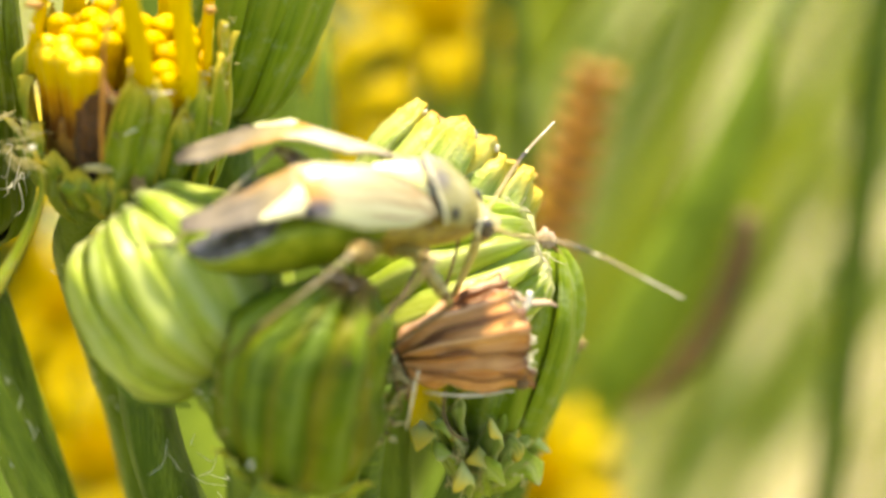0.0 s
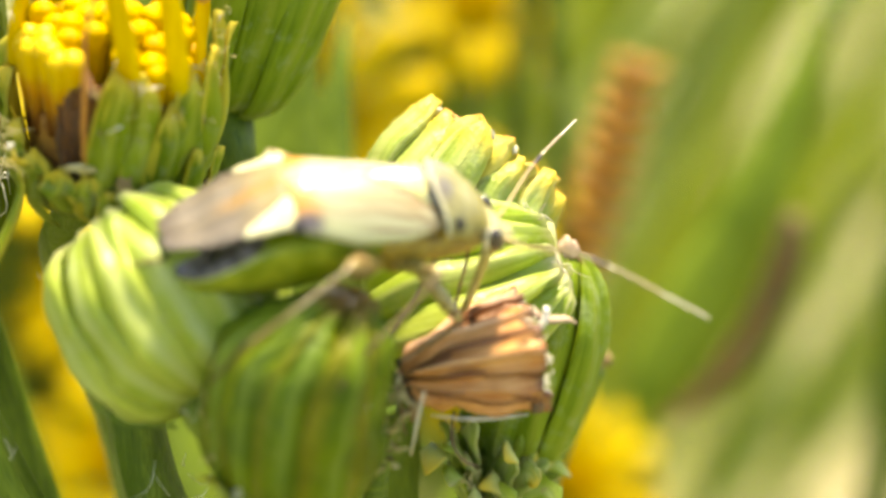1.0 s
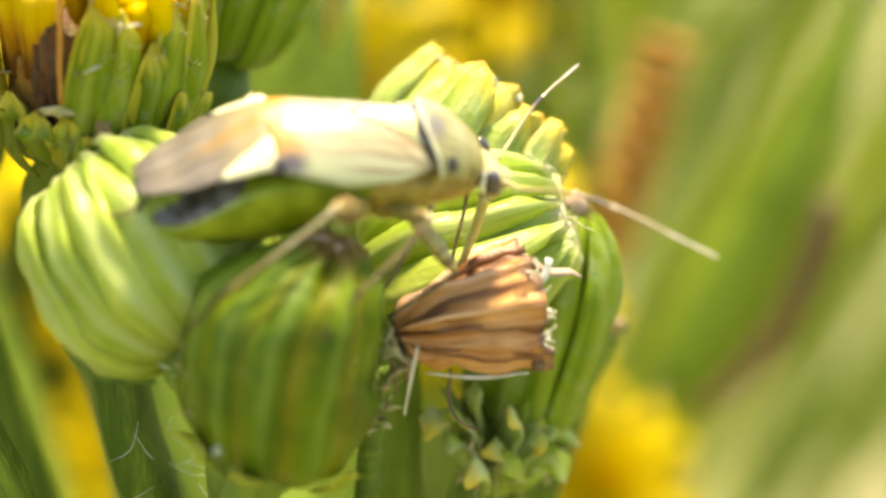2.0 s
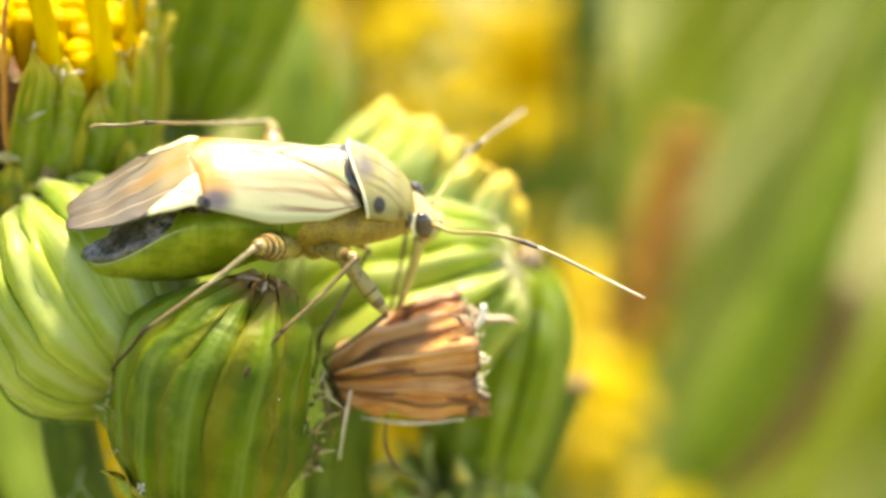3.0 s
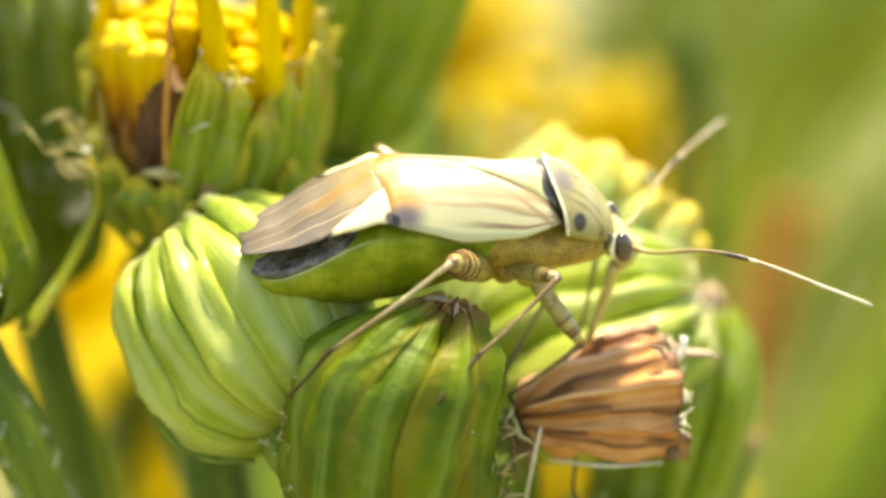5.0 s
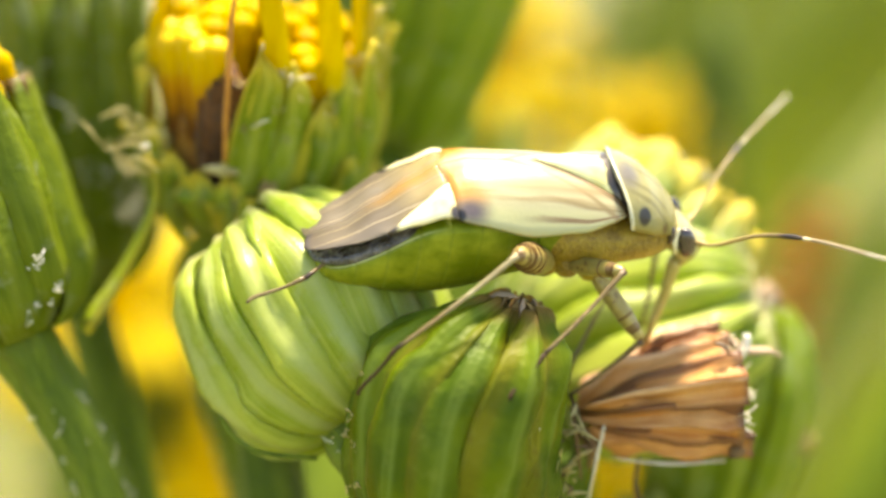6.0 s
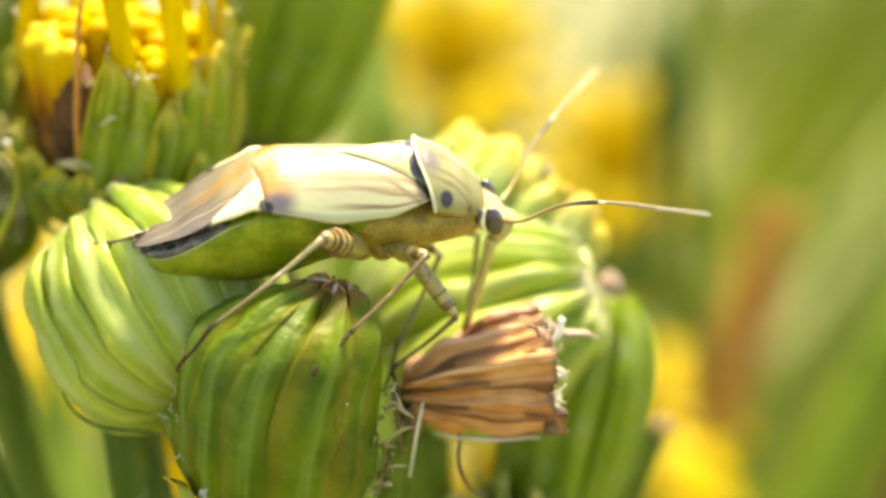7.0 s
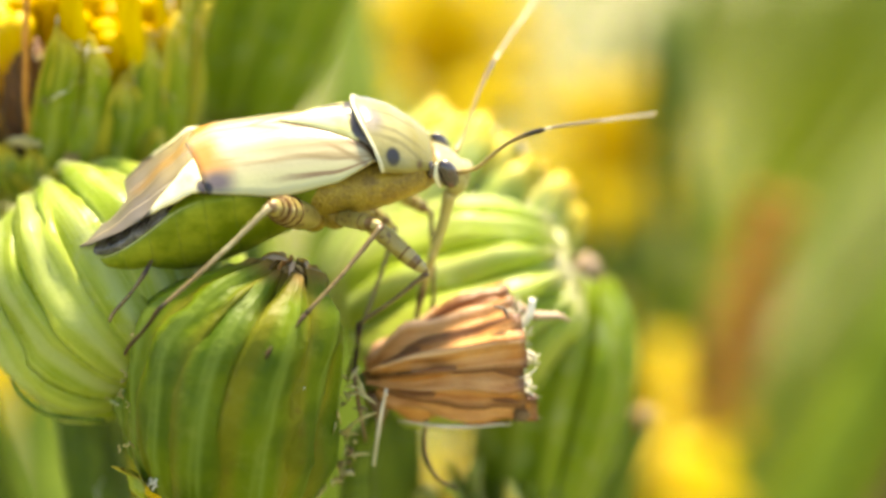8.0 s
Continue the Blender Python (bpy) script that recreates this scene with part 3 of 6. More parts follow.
def head(name, base, way, spin, profile, count, mat, label, bulge, keel=0.0, widths=W_PLUMP, over=1.12, wave=0.08, thick=0.25, curl=0.0, core=True, core_mat=None, category="flower bud", group="flower buds", lift=0.0, twist=0.0, stagger=0.028, nu=9, keel_width=0.22, jitter=0.12):
    """A composite head: overlapping bracts in a ring round a core. Returns the thing."""
    ob = thing(name, axis_pose(base, way, spin), label, category, group)
    kinds = [bract_mesh("bract", profile, math.pi / count * over, widths, bulge, thick, keel, wave, 3.7 * k, curl, nu=nu, twist=twist, keel_width=keel_width) for k in range(4)]
    for i in range(count):
        m = Matrix.Rotation(2 * math.pi * (i + jitter * math.sin(5.3 * i)) / count, 4, "Z") @ Matrix.Translation((0, 0, (lift * (i % 2) + 0.06 * math.sin(i * 2.1)) * MM)) @ Matrix.Rotation(0.03 * math.sin(i * 4.4), 4, "Y") @ Matrix.Diagonal((*[1.02 + (stagger if i % 2 else -stagger) + 0.012 * math.sin(i * 3.1)] * 2, 1, 1))
        part("bract", kinds[i % 4], mat, ob, m=m)
    if core:
        me = ring_mesh("core", [[Vector((max(r - thick * 0.9, 0.05) * math.cos(2 * math.pi * j / 16), max(r - thick * 0.9, 0.05) * math.sin(2 * math.pi * j / 16), z)) for j in range(16)] for z, r in profile])
        part("core", me, core_mat or mat, ob)
    return ob


def scale_leaves(ob, n, radius, length, mat, z=0.0, seed=1):
    """Small pointed leaflets at the foot of a head."""
    rng = random.Random(seed)
    for i in range(n):
        w = rng.uniform(0.22, 0.36)
        l = length * rng.uniform(0.7, 1.2)
        prof = [(0, radius * 0.8), (l * 0.4, radius * 1.12), (l * 0.8, radius * 1.22), (l, radius * (1.2 + 0.35 * rng.random()))]
        me = bract_mesh("leaflet", prof, w / radius, W_TAPER, 0.12, 0.07, 0.05, 0.1, rng.random() * 9, 0.1, 10, 5)
        part("leaflet", me, mat, ob, m=Matrix.Rotation(2 * math.pi * (i + rng.random() * 0.5) / n, 4, "Z") @ Matrix.Translation((0, 0, z * MM)))


def wool(name, places, parent, rng, count=9, length=0.5, mat=None):
    """Tufts of short white hairs as one mesh."""
    bits = []
    for p in places:
        for _ in range(count):
            p = Vector(p) + Vector((rng.gauss(0, 1), rng.gauss(0, 0.6), rng.gauss(0, 1))) * 0.11
            d = Vector((rng.gauss(0, 1), rng.gauss(-0.3, 0.6), rng.gauss(0.2, 1))).normalized() * length * rng.uniform(0.3, 1.3)
            side = Vector((rng.gauss(0, 1), rng.gauss(0, 1), rng.gauss(0, 1))) * length * 0.45
            bits.append(tube("hair", [p, p + d * 0.5 + side, p + d + side * 0.3], [(0, 0.022), (1, 0.008)], 5, 4))
    return tagged(part(name, join(name, bits), mat or M_WOOL, parent, "scruffy pale bract edges" if mat == M_SCRUFF else "short white hairs"), kind="stuff")


def stalk_wool(points, radius, parent, rng, count=60):
    """White hairs lying along a stalk."""
    line = smooth_line(points, 60)
    bits = []
    for _ in range(count):
        i = rng.randrange(2, 56)
        d = (line[i + 2] - line[i]).normalized()
        out = Vector((rng.gauss(0, 0.8), -1, 0))
        out = (out - d * out.dot(d)).normalized()
        p = line[i] + out * radius * 1.03
        way = (d * rng.choice((-1, 1)) + Vector((rng.gauss(0, 0.5), rng.gauss(0, 0.3), rng.gauss(0, 0.5)))) * rng.uniform(0.1, 0.35)
        bits.append(tube("hair", [p, p + way * 0.5 + out * 0.08, p + way + out * 0.03], [(0, 0.012), (0.5, 0.016), (1, 0.006)], 5, 4, 0.3))
    return tagged(part("wool", join("wool", bits), M_WOOL, parent, "cobwebby white hairs along the stalk"), kind="stuff")


def weather(ob, amount, lean=0.0, tall=5.4):
    """Gives a head's bracts a grown, uneven shape of their own, and lets its body bulge aside (lean, mm)."""
    for k, piece in enumerate(ob.children):
        if piece.name.split(".")[0] not in ("bract", "core"):
            continue
        me = piece.data.copy()
        me.transform(piece.matrix_basis)
        piece.matrix_basis = Matrix.Identity(4)
        for v in me.vertices:
            p = v.co / MM
            out = Vector((p.x, p.y, 0))
            out = out.normalized() if out.length > 1e-6 else Vector((1, 0, 0))
            s = min(max(p.z / tall, 0), 1)
            rise = amount * (noise.noise(p * 0.9 + ob.location * 1e5) + 0.45 * noise.noise(p * 2.6) + 0.2 * noise.noise(p * 6.0))
            v.co += (out * rise + Vector((lean * math.sin(math.pi * s ** 1.4), 0, 0.5 * rise))) * MM
        piece.data = me


def build_near_bud():
    prof = [(0.1, 0.8), (0.35, 1.46), (1.2, 1.85), (2.5, 1.96), (3.6, 1.85), (4.4, 1.49), (5.0, 0.94), (5.38, 0.5)]
    ob = head("green_bud", (-2.15, -0.75, -4.8), (0.30, 0.10, 1), 4, prof, 11, M_BUD, "plump dark green ragwort bud with ribbed bracts and a brown tip", 0.08, 0.13, ((0, 0.95), (0.4, 1.0), (0.75, 0.95), (1, 0.6)), 1.42, 0.18, 0.2, twist=0.04, stagger=0.004, nu=13, keel_width=0.5, jitter=0.2)
    weather(ob, 0.2, -0.45)
    rng = random.Random(5)
    # shrivelled ends of the bracts, folded in over a small pit
    for i in range(13):
        a = 2 * math.pi * (i + 0.5 * rng.random()) / 13
        z = 5.34 + 0.08 * rng.random()
        d, side = Vector((math.cos(a), math.sin(a), 0)), Vector((-math.sin(a), math.cos(a), 0)) * rng.gauss(0, 0.1)
        me = tube("withered_tip", [d * 0.56 + Vector((0, 0, z - 0.22)), d * 0.47 + Vector((0, 0, z)), d * 0.3 + side + Vector((0, 0, z + 0.1)), d * (0.1 + 0.12 * rng.random()) + side * 2 + Vector((0, 0, z + 0.12 * rng.random()))], [(0, 0.04), (0.4, 0.11), (0.75, 0.08), (1, 0.02)], 9, 8, 0.8, 0.45)
        part("withered_tip", me, (M_BROWN_FLORET, M_PINK, M_SCAR)[i % 3], ob, "shrivelled brown bract end")
    part("pit", blob("pit", (0, 0, 5.3), (0.4, 0.4, 0.14), 8, 12, 0.3), M_SCAR, ob, "dark pit between the bract ends")
    scale_leaves(ob, 6, 1.55, 0.7, M_SIDE, -0.1, 3)
    wool("wool", [Vector((-2.0, -0.5, 1.9)), Vector((-1.85, -0.6, 1.2)), Vector((-1.15, -1.5, 0.7)), Vector((1.0, -1.4, 3.2))], ob, rng, 6, 0.1)
    wool("scurf", [Vector((-1.76 + 0.1 * math.sin(z * 5) - 0.45 * math.sin(math.pi * (z / 5.4) ** 1.4), rng.uniform(-0.9, 0.0), z)) for z in (0.7, 0.9, 1.1, 1.3, 1.5, 1.7, 1.9, 2.1, 2.3, 2.5, 2.7, 2.9, 3.1, 3.3)] + [Vector((1.55, -0.3, z)) for z in (0.8, 1.4, 2.0, 2.6)] + [Vector((-0.8, -1.5, 0.6))], ob, rng, 5, 0.12, M_SCRUFF)
    part("stalk", tube("stalk", [(0, 0, 0.25), (-0.15, 0.6, -2.5), (0.9, 2.2, -8), (1.4, 4.0, -19)], [(0, 0.95), (0.12, 0.6), (1, 0.85)], 22, 12, 0.08, 1, 5, 0.05), M_STEM, ob)
    return ob


def build_left_bud():
    prof = [(0.25, 0.4), (-0.15, 1.0), (-0.02, 1.65), (0.65, 2.28), (1.7, 2.56), (2.75, 2.5), (3.65, 2.2), (4.3, 1.7), (4.65, 1.15)]
    ob = head("green_bud", (-3.54, 1.36, -2.36), (-0.66, 0.40, 0.80), 5, prof, 16, M_PALE, "plump pale green ragwort bud with broad rounded bracts", 0.17, 0.03, ((0, 0.8), (0.3, 1.0), (0.8, 1.0), (1, 0.55)), 1.1, 0.22, 0.3, twist=0.25, lift=0.08, stagger=0.012)
    weather(ob, 0.2)
    rng = random.Random(8)
    wool("wool", [Vector((0.9 + 0.5 * a, -0.9, 0.25)) for a in (0.9, 1.6)], ob, rng, 5, 0.1)
    stalk = [(-3.9, 1.1, -2.2), (-4.05, 0.55, -2.8), (-3.75, 0.4, -3.25), (-3.1, 0.7, -4.2), (-2.9, 2.5, -9), (-2.6, 5.5, -19)]
    inv = ob.matrix_world.inverted()
    line = [(inv @ place(*p)) / MM for p in stalk]
    part("stalk", tube("stalk", line, [(0, 0.95), (0.12, 0.62), (0.25, 0.46), (1, 0.8)], 30, 12, 0.08, 1, 5, 0.05), M_STEM, ob)
    stalk_wool(line[1:5], 0.47, ob, rng, 26)
    low = [(inv @ place(*p)) / MM for p in ((-6.55, 0.5, -1.95), (-6.6, 0.3, -2.25), (-6.3, 0.1, -2.65), (-5.7, 0.0, -2.95), (-4.6, 0.1, -3.1))]
    part("leaflet", tube("leaflet", low, [(0, 0.02), (0.5, 0.05), (1, 0.06)], 18, 6), M_STEM, ob, "thin curled green leaflet")
    return ob


def build_dry_head():
    """A withered head on its side: narrow foot, flaring papery bracts with thick ribs, torn end."""
    prof = [(0, 0.16), (0.35, 0.44), (1.0, 0.76), (1.8, 0.99), (2.7, 1.17), (3.25, 1.27)]
    ob = head("withered_flower", (0.78, 1.1, -2.45), (3.15, 0.5, 0.38), 14, prof, 8, M_DRY, "withered orange-brown ragwort head of ribbed papery bracts", 0.0, 0.30, ((0, 0.95), (0.5, 1.0), (1, 0.95)), 1.12, 0.26, 0.12, -0.12, core_mat=M_BROWN_FLORET, category="dry flower head", group="dry heads", lift=0.14, twist=0.10, nu=17)
    weather(ob, 0.12, 0.0, 3.4)
    rng = random.Random(2)
    inv = ob.matrix_world.inverted()

    def near(*p):
        return (inv @ place(*p)) / MM

    bits = []
    for i in range(46):
        a, r = rng.uniform(0, 2 * math.pi), rng.uniform(0.2, 1.15)
        p = Vector((r * math.cos(a), r * math.sin(a), 2.85))
        bits.append(tube("bristle", [p, p + Vector((rng.gauss(0, 0.12), rng.gauss(0, 0.12), 0.35)), p + Vector((rng.gauss(0.0, 0.25), rng.gauss(0, 0.25), rng.uniform(0.45, 0.85)))], [(0, 0.03), (1, 0.014)], 5, 4))
    for i in range(40):
        a = 2 * math.pi * i / 40
        p = Vector((1.2 * math.cos(a), 1.2 * math.sin(a), 3.1 + 0.1 * rng.random()))
        bits.append(tube("bristle", [p, p + Vector((rng.gauss(0, 0.06), rng.gauss(0, 0.06), 0.16)), p + Vector((rng.gauss(0, 0.14), rng.gauss(0, 0.14), rng.uniform(0.15, 0.4)))], [(0, 0.05), (0.5, 0.035), (1, 0.012)], 5, 5, 0.6))
    tagged(part("pappus", join("pappus", bits), M_HAIR, ob, "torn tuft of pale seed bristles"), kind="stuff")
    for pts, rad, mat, name, label in (
        ([(4.05, 1.5, -0.95), (4.35, 1.55, -1.15), (4.9, 1.6, -1.2), (5.15, 1.6, -1.32)], [(0, 0.2), (0.5, 0.17), (1, 0.05)], M_PINK, "torn_bract", "torn pale brown bract tip"),
        ([(4.35, 1.3, -0.75), (4.28, 1.25, -1.1), (4.05, 1.2, -1.45), (4.1, 1.1, -1.75)], [(0, 0.13), (0.35, 0.16), (0.7, 0.09), (1, 0.04)], M_WOOL, "white_curl", "white curled bract edge"),
        ([(4.1, 0.9, -1.75), (4.35, 0.85, -1.85), (4.45, 0.85, -2.0)], [(0, 0.08), (0.5, 0.12), (1, 0.03)], M_HAIR, "white_curl", "white curled bract edge"),
        ([(4.15, 0.75, -2.1), (4.12, 0.7, -2.5), (4.2, 0.75, -2.9)], [(0, 0.05), (0.5, 0.09), (1, 0.04)], M_HAIR, "white_curl", "frayed pale bract edge"),
        ([(1.5, 0.65, -3.25), (2.6, 0.6, -3.36), (3.9, 0.75, -3.35)], [(0, 0.03), (0.5, 0.075), (1, 0.06)], M_HAIR, "papery_edge", "white papery lower edge"),
        ([(3.55, 0.6, -0.75), (3.75, 0.55, -0.8), (3.85, 0.5, -1.0)], [(0, 0.05), (0.5, 0.09), (1, 0.04)], M_DARKSTALK, "dark_edge", "blackened bract edge"),
    ):
        part(name, tube(name, [near(*p) for p in pts], rad, 12, 7, 0.5, 0.5), mat, ob, label)
    part("dark_corner", blob("dark_corner", near(4.12, 0.72, -3.12), (0.15, 0.16, 0.2), 7, 9, 0.7), M_DARKSTALK, ob, "blackened corner")
    part("stalk", tube("stalk", [near(*p) for p in ((0.95, 1.15, -2.5), (0.85, 1.3, -2.9), (0.9, 1.6, -3.6), (0.3, 2.6, -6), (-0.6, 4.0, -20))], [(0, 0.36), (0.06, 0.2), (0.16, 0.13), (1, 0.4)], 24, 9, 0.2), M_STEM, ob)
    part("dark_foot", tube("dark_foot", [near(*p) for p in ((1.0, 1.0, -2.75), (1.12, 0.95, -3.15), (1.05, 1.0, -3.6))], [(0, 0.2), (0.5, 0.15), (1, 0.05)], 8, 7, 0.8), M_DARKSTALK, ob, "blackened scrap at the foot")
    return ob


def loose_filaments():
    for pts, r, mat, label in (
        ([(1.3, 0.35, -2.45), (1.15, 0.3, -3.2), (1.0, 0.35, -4.15)], 0.045, M_HAIR, "thin pale dry filament hanging beside the withered head"),
        ([(2.1, 0.9, -3.3), (2.05, 0.9, -4.0), (2.3, 0.9, -4.6), (2.75, 1.0, -4.9)], 0.05, M_DARKSTALK, "thin dark dry filament under the withered head"),
        ([(0.62, 0.2, -2.0), (0.72, 0.2, -2.7), (0.85, 0.3, -3.6)], 0.05, M_DARKSTALK, "thin dark dry filament beside the bud"),
    ):
        solo("filament", tube("filament", pts, [(0, r * 0.7), (0.5, r), (1, r * 0.6)], 12, 6, 0.2), mat, label, "filament", "dry filaments")


def dry_chaff():
    """Scruffy dry bristles between the bud and the withered head."""
    rng = random.Random(21)
    for mat, name, count, label in ((M_SCRUFF, "pale_chaff", 30, "pale dry bristles between the bud and the withered head"), (M_DARKSTALK, "dark_chaff", 14, "dark shrivelled scraps between the bud and the withered head")):
        bits = []
        for _ in range(count):
            z = rng.uniform(-4.6, -1.9)
            p = Vector((0.55 + 0.1 * (z + 2) + rng.gauss(0, 0.12), rng.uniform(-0.3, 0.6), z))
            d = Vector((rng.gauss(0.05, 0.12), rng.gauss(-0.05, 0.12), rng.gauss(0, 0.12)))
            bits.append(tube("bit", [p, p + d + Vector((rng.gauss(0, 0.05), 0, 0.03)), p + d * 2], [(0, 0.02), (0.5, 0.075), (1, 0.012)], 6, 6, 1.2, 0.4))
        solo(name, join(name, bits), mat, label, "chaff", kind="stuff")


def build_back_heads():
    # opening head with yellow tips
    prof = [(0, 1.3), (0.5, 2.0), (2.0, 2.4), (3.8, 2.48), (4.9, 2.36), (5.6, 2.15)]
    ob = head("opening_bud", (0.6, 6.2, -3.25), (0.74, 0.45, 1), 0, prof, 13, M_YTIP, "pale green opening ragwort head with yellow bract tips", 0.18, 0.05, ((0, 0.95), (0.6, 1.0), (0.85, 0.85), (1, 0.22)), 1.12, 0.2, 0.16, lift=0.25)
    weather(ob, 0.12)
    rng = random.Random(3)
    inner = [(2.5, 2.2), (4.4, 2.2), (5.3, 2.1), (5.75, 2.0)]
    for i in range(13):
        me = bract_mesh("bract", inner, 0.26, ((0, 1.0), (0.6, 0.95), (0.85, 0.7), (1, 0.2)), 0.10, 0.08, 0.05, 0.22, 2.3 * i, 0.0, 14, 7)
        part("bract", me, M_YINNER, ob, "yellow inner bract", Matrix.Rotation(2 * math.pi * (i + 0.5 + 0.2 * rng.random()) / 13, 4, "Z") @ Matrix.Translation((0, 0, rng.uniform(-0.05, 0.3) * MM)))
    for i in range(15):
        a, r = 2 * math.pi * i / 15 + 0.3 * rng.random(), 2.05 + 0.12 * rng.random()
        p = Vector((r * math.cos(a), r * math.sin(a), 5.55 + rng.uniform(-0.1, 0.2)))
        part("withered_tip", tube("withered_tip", [p, p + Vector((rng.gauss(0, 0.06), rng.gauss(0, 0.06), 0.12)), p + Vector((rng.gauss(0, 0.16), rng.gauss(0, 0.16), 0.2))], [(0, 0.09), (0.5, 0.1), (1, 0.03)], 6, 6, 0.8), M_HAIR if i % 3 else M_BROWN_FLORET, ob, "shrivelled bract tip")
    part("lid", blob("lid", (0, 0, 4.0), (1.75, 1.75, 0.5), 10, 18, 0.15), M_FLORET, ob, "closed mass of yellow florets")
    # closed head below it, facing to the side
    prof = [(0, 1.2), (0.5, 1.9), (1.8, 2.3), (3.2, 2.05), (4.4, 1.45), (5.1, 0.8)]
    ob = head("green_bud", (0.5, 5.2, -2.75), (1, -0.12, 0.42), 10, prof, 13, M_PALE, "pale green ragwort bud with broad glossy bracts", 0.3, 0.08, W_TAPER, 1.08, 0.12, 0.3)
    weather(ob, 0.16)
    wool("wool", [Vector((-1.0, 0.4, 5.0)), Vector((-0.6, -0.5, 5.2))], ob, rng, 8, 0.5, M_HAIR)
    # dark green bud low behind the dry head
    prof = [(0, 0.8), (0.5, 1.3), (2.0, 1.6), (4.0, 1.62), (5.4, 1.2), (6.1, 0.7), (6.4, 0.3)]
    ob = head("green_bud", (4.3, 6.4, -7.5), (0.22, 0.0, 1), 10, prof, 11, M_DARKG, "dark green ragwort bud in the shade behind the withered head", 0.10, 0.06, W_TAPER, 1.1, 0.12, 0.2, stagger=0.01, keel_width=0.5)
    weather(ob, 0.1)
    part("tip", blob("tip", (0, 0, 6.35), (0.34, 0.32, 0.4), 9, 12, 0.5), M_PINK, ob, "pinkish withered tip")
    part("stalk", tube("stalk", [(0, 0, 0.3), (0, 0, -3), (-2.5, -1.5, -14)], [(0, 0.8), (0.2, 0.5), (1, 0.7)], 14, 9), M_STEM, ob)
    # woolly cluster of young leaves below
    ob = thing("leaf_cluster", axis_pose((3.3, 5.2, -8.7), (0.15, -0.2, 1), 20), "pale green woolly cluster of crinkled young leaves", "leaves")
    for i in range(22):
        a = 2.39996 * i
        o = 0.25 + 0.75 * (i / 21)
        d, side = Vector((math.cos(a), math.sin(a), 0)), Vector((-math.sin(a), math.cos(a), 0))
        l = rng.uniform(2.6, 3.6) * (1.1 - 0.45 * o)
        pts = [d * 0.2, d * (0.3 + 0.7 * o) + Vector((0, 0, l * 0.5)), d * (0.3 + 1.5 * o) + Vector((0, 0, l * 0.9)) + side * rng.gauss(0, 0.2), d * (0.3 + 2.1 * o) + Vector((0, 0, l * (1.0 - 0.25 * o))) + side * rng.gauss(0, 0.3)]
        part("leaflet", tube("leaflet", pts, [(0, 0.2), (0.4, 0.52), (0.7, 0.42), (0.9, 0.2), (1, 0.04)], 18, 10, 0.7, 0.22), M_YTIP if i % 3 else M_PALE, ob)
    wool("wool", [Vector((rng.gauss(0, 1.0), -0.6 - 0.9 * rng.random(), rng.uniform(0.8, 2.8))) for _ in range(12)], ob, rng, 6, 0.3, M_SCRUFF)
    part("stalk", tube("stalk", [(0, 0, 0.5), (-0.6, 0.3, -4), (-2, 1, -12)], [(0, 0.7), (1, 0.8)], 10, 8), M_STEM, ob)
    # small bent stalk with a withered nub
    ob = thing("withered_bud", axis_pose((6.6, 9.4, -8.5), (0.12, 0, 1)), "tiny withered bud on a short green stalk", "flower bud", "flower buds")
    part("stalk", tube("stalk", [(-1.5, 0.5, -8), (-0.6, 0.2, -2), (0, 0, 1.2), (0.35, 0, 2.4)], [(0, 0.5), (1, 0.28)], 12, 8), M_STEM, ob)
    part("nub", blob("nub", (0.4, 0, 2.7), (0.34, 0.3, 0.3), 8, 10, 0.6), M_SCAR, ob, "shrivelled brown tip")
    part("leaflet", tube("leaflet", [(0, 0, 0.8), (-0.4, -0.2, 2.2), (-0.3, -0.3, 3.9)], [(0, 0.2), (0.5, 0.26), (1, 0.08)], 10, 8, 0.1, 0.4), M_PALE, ob)


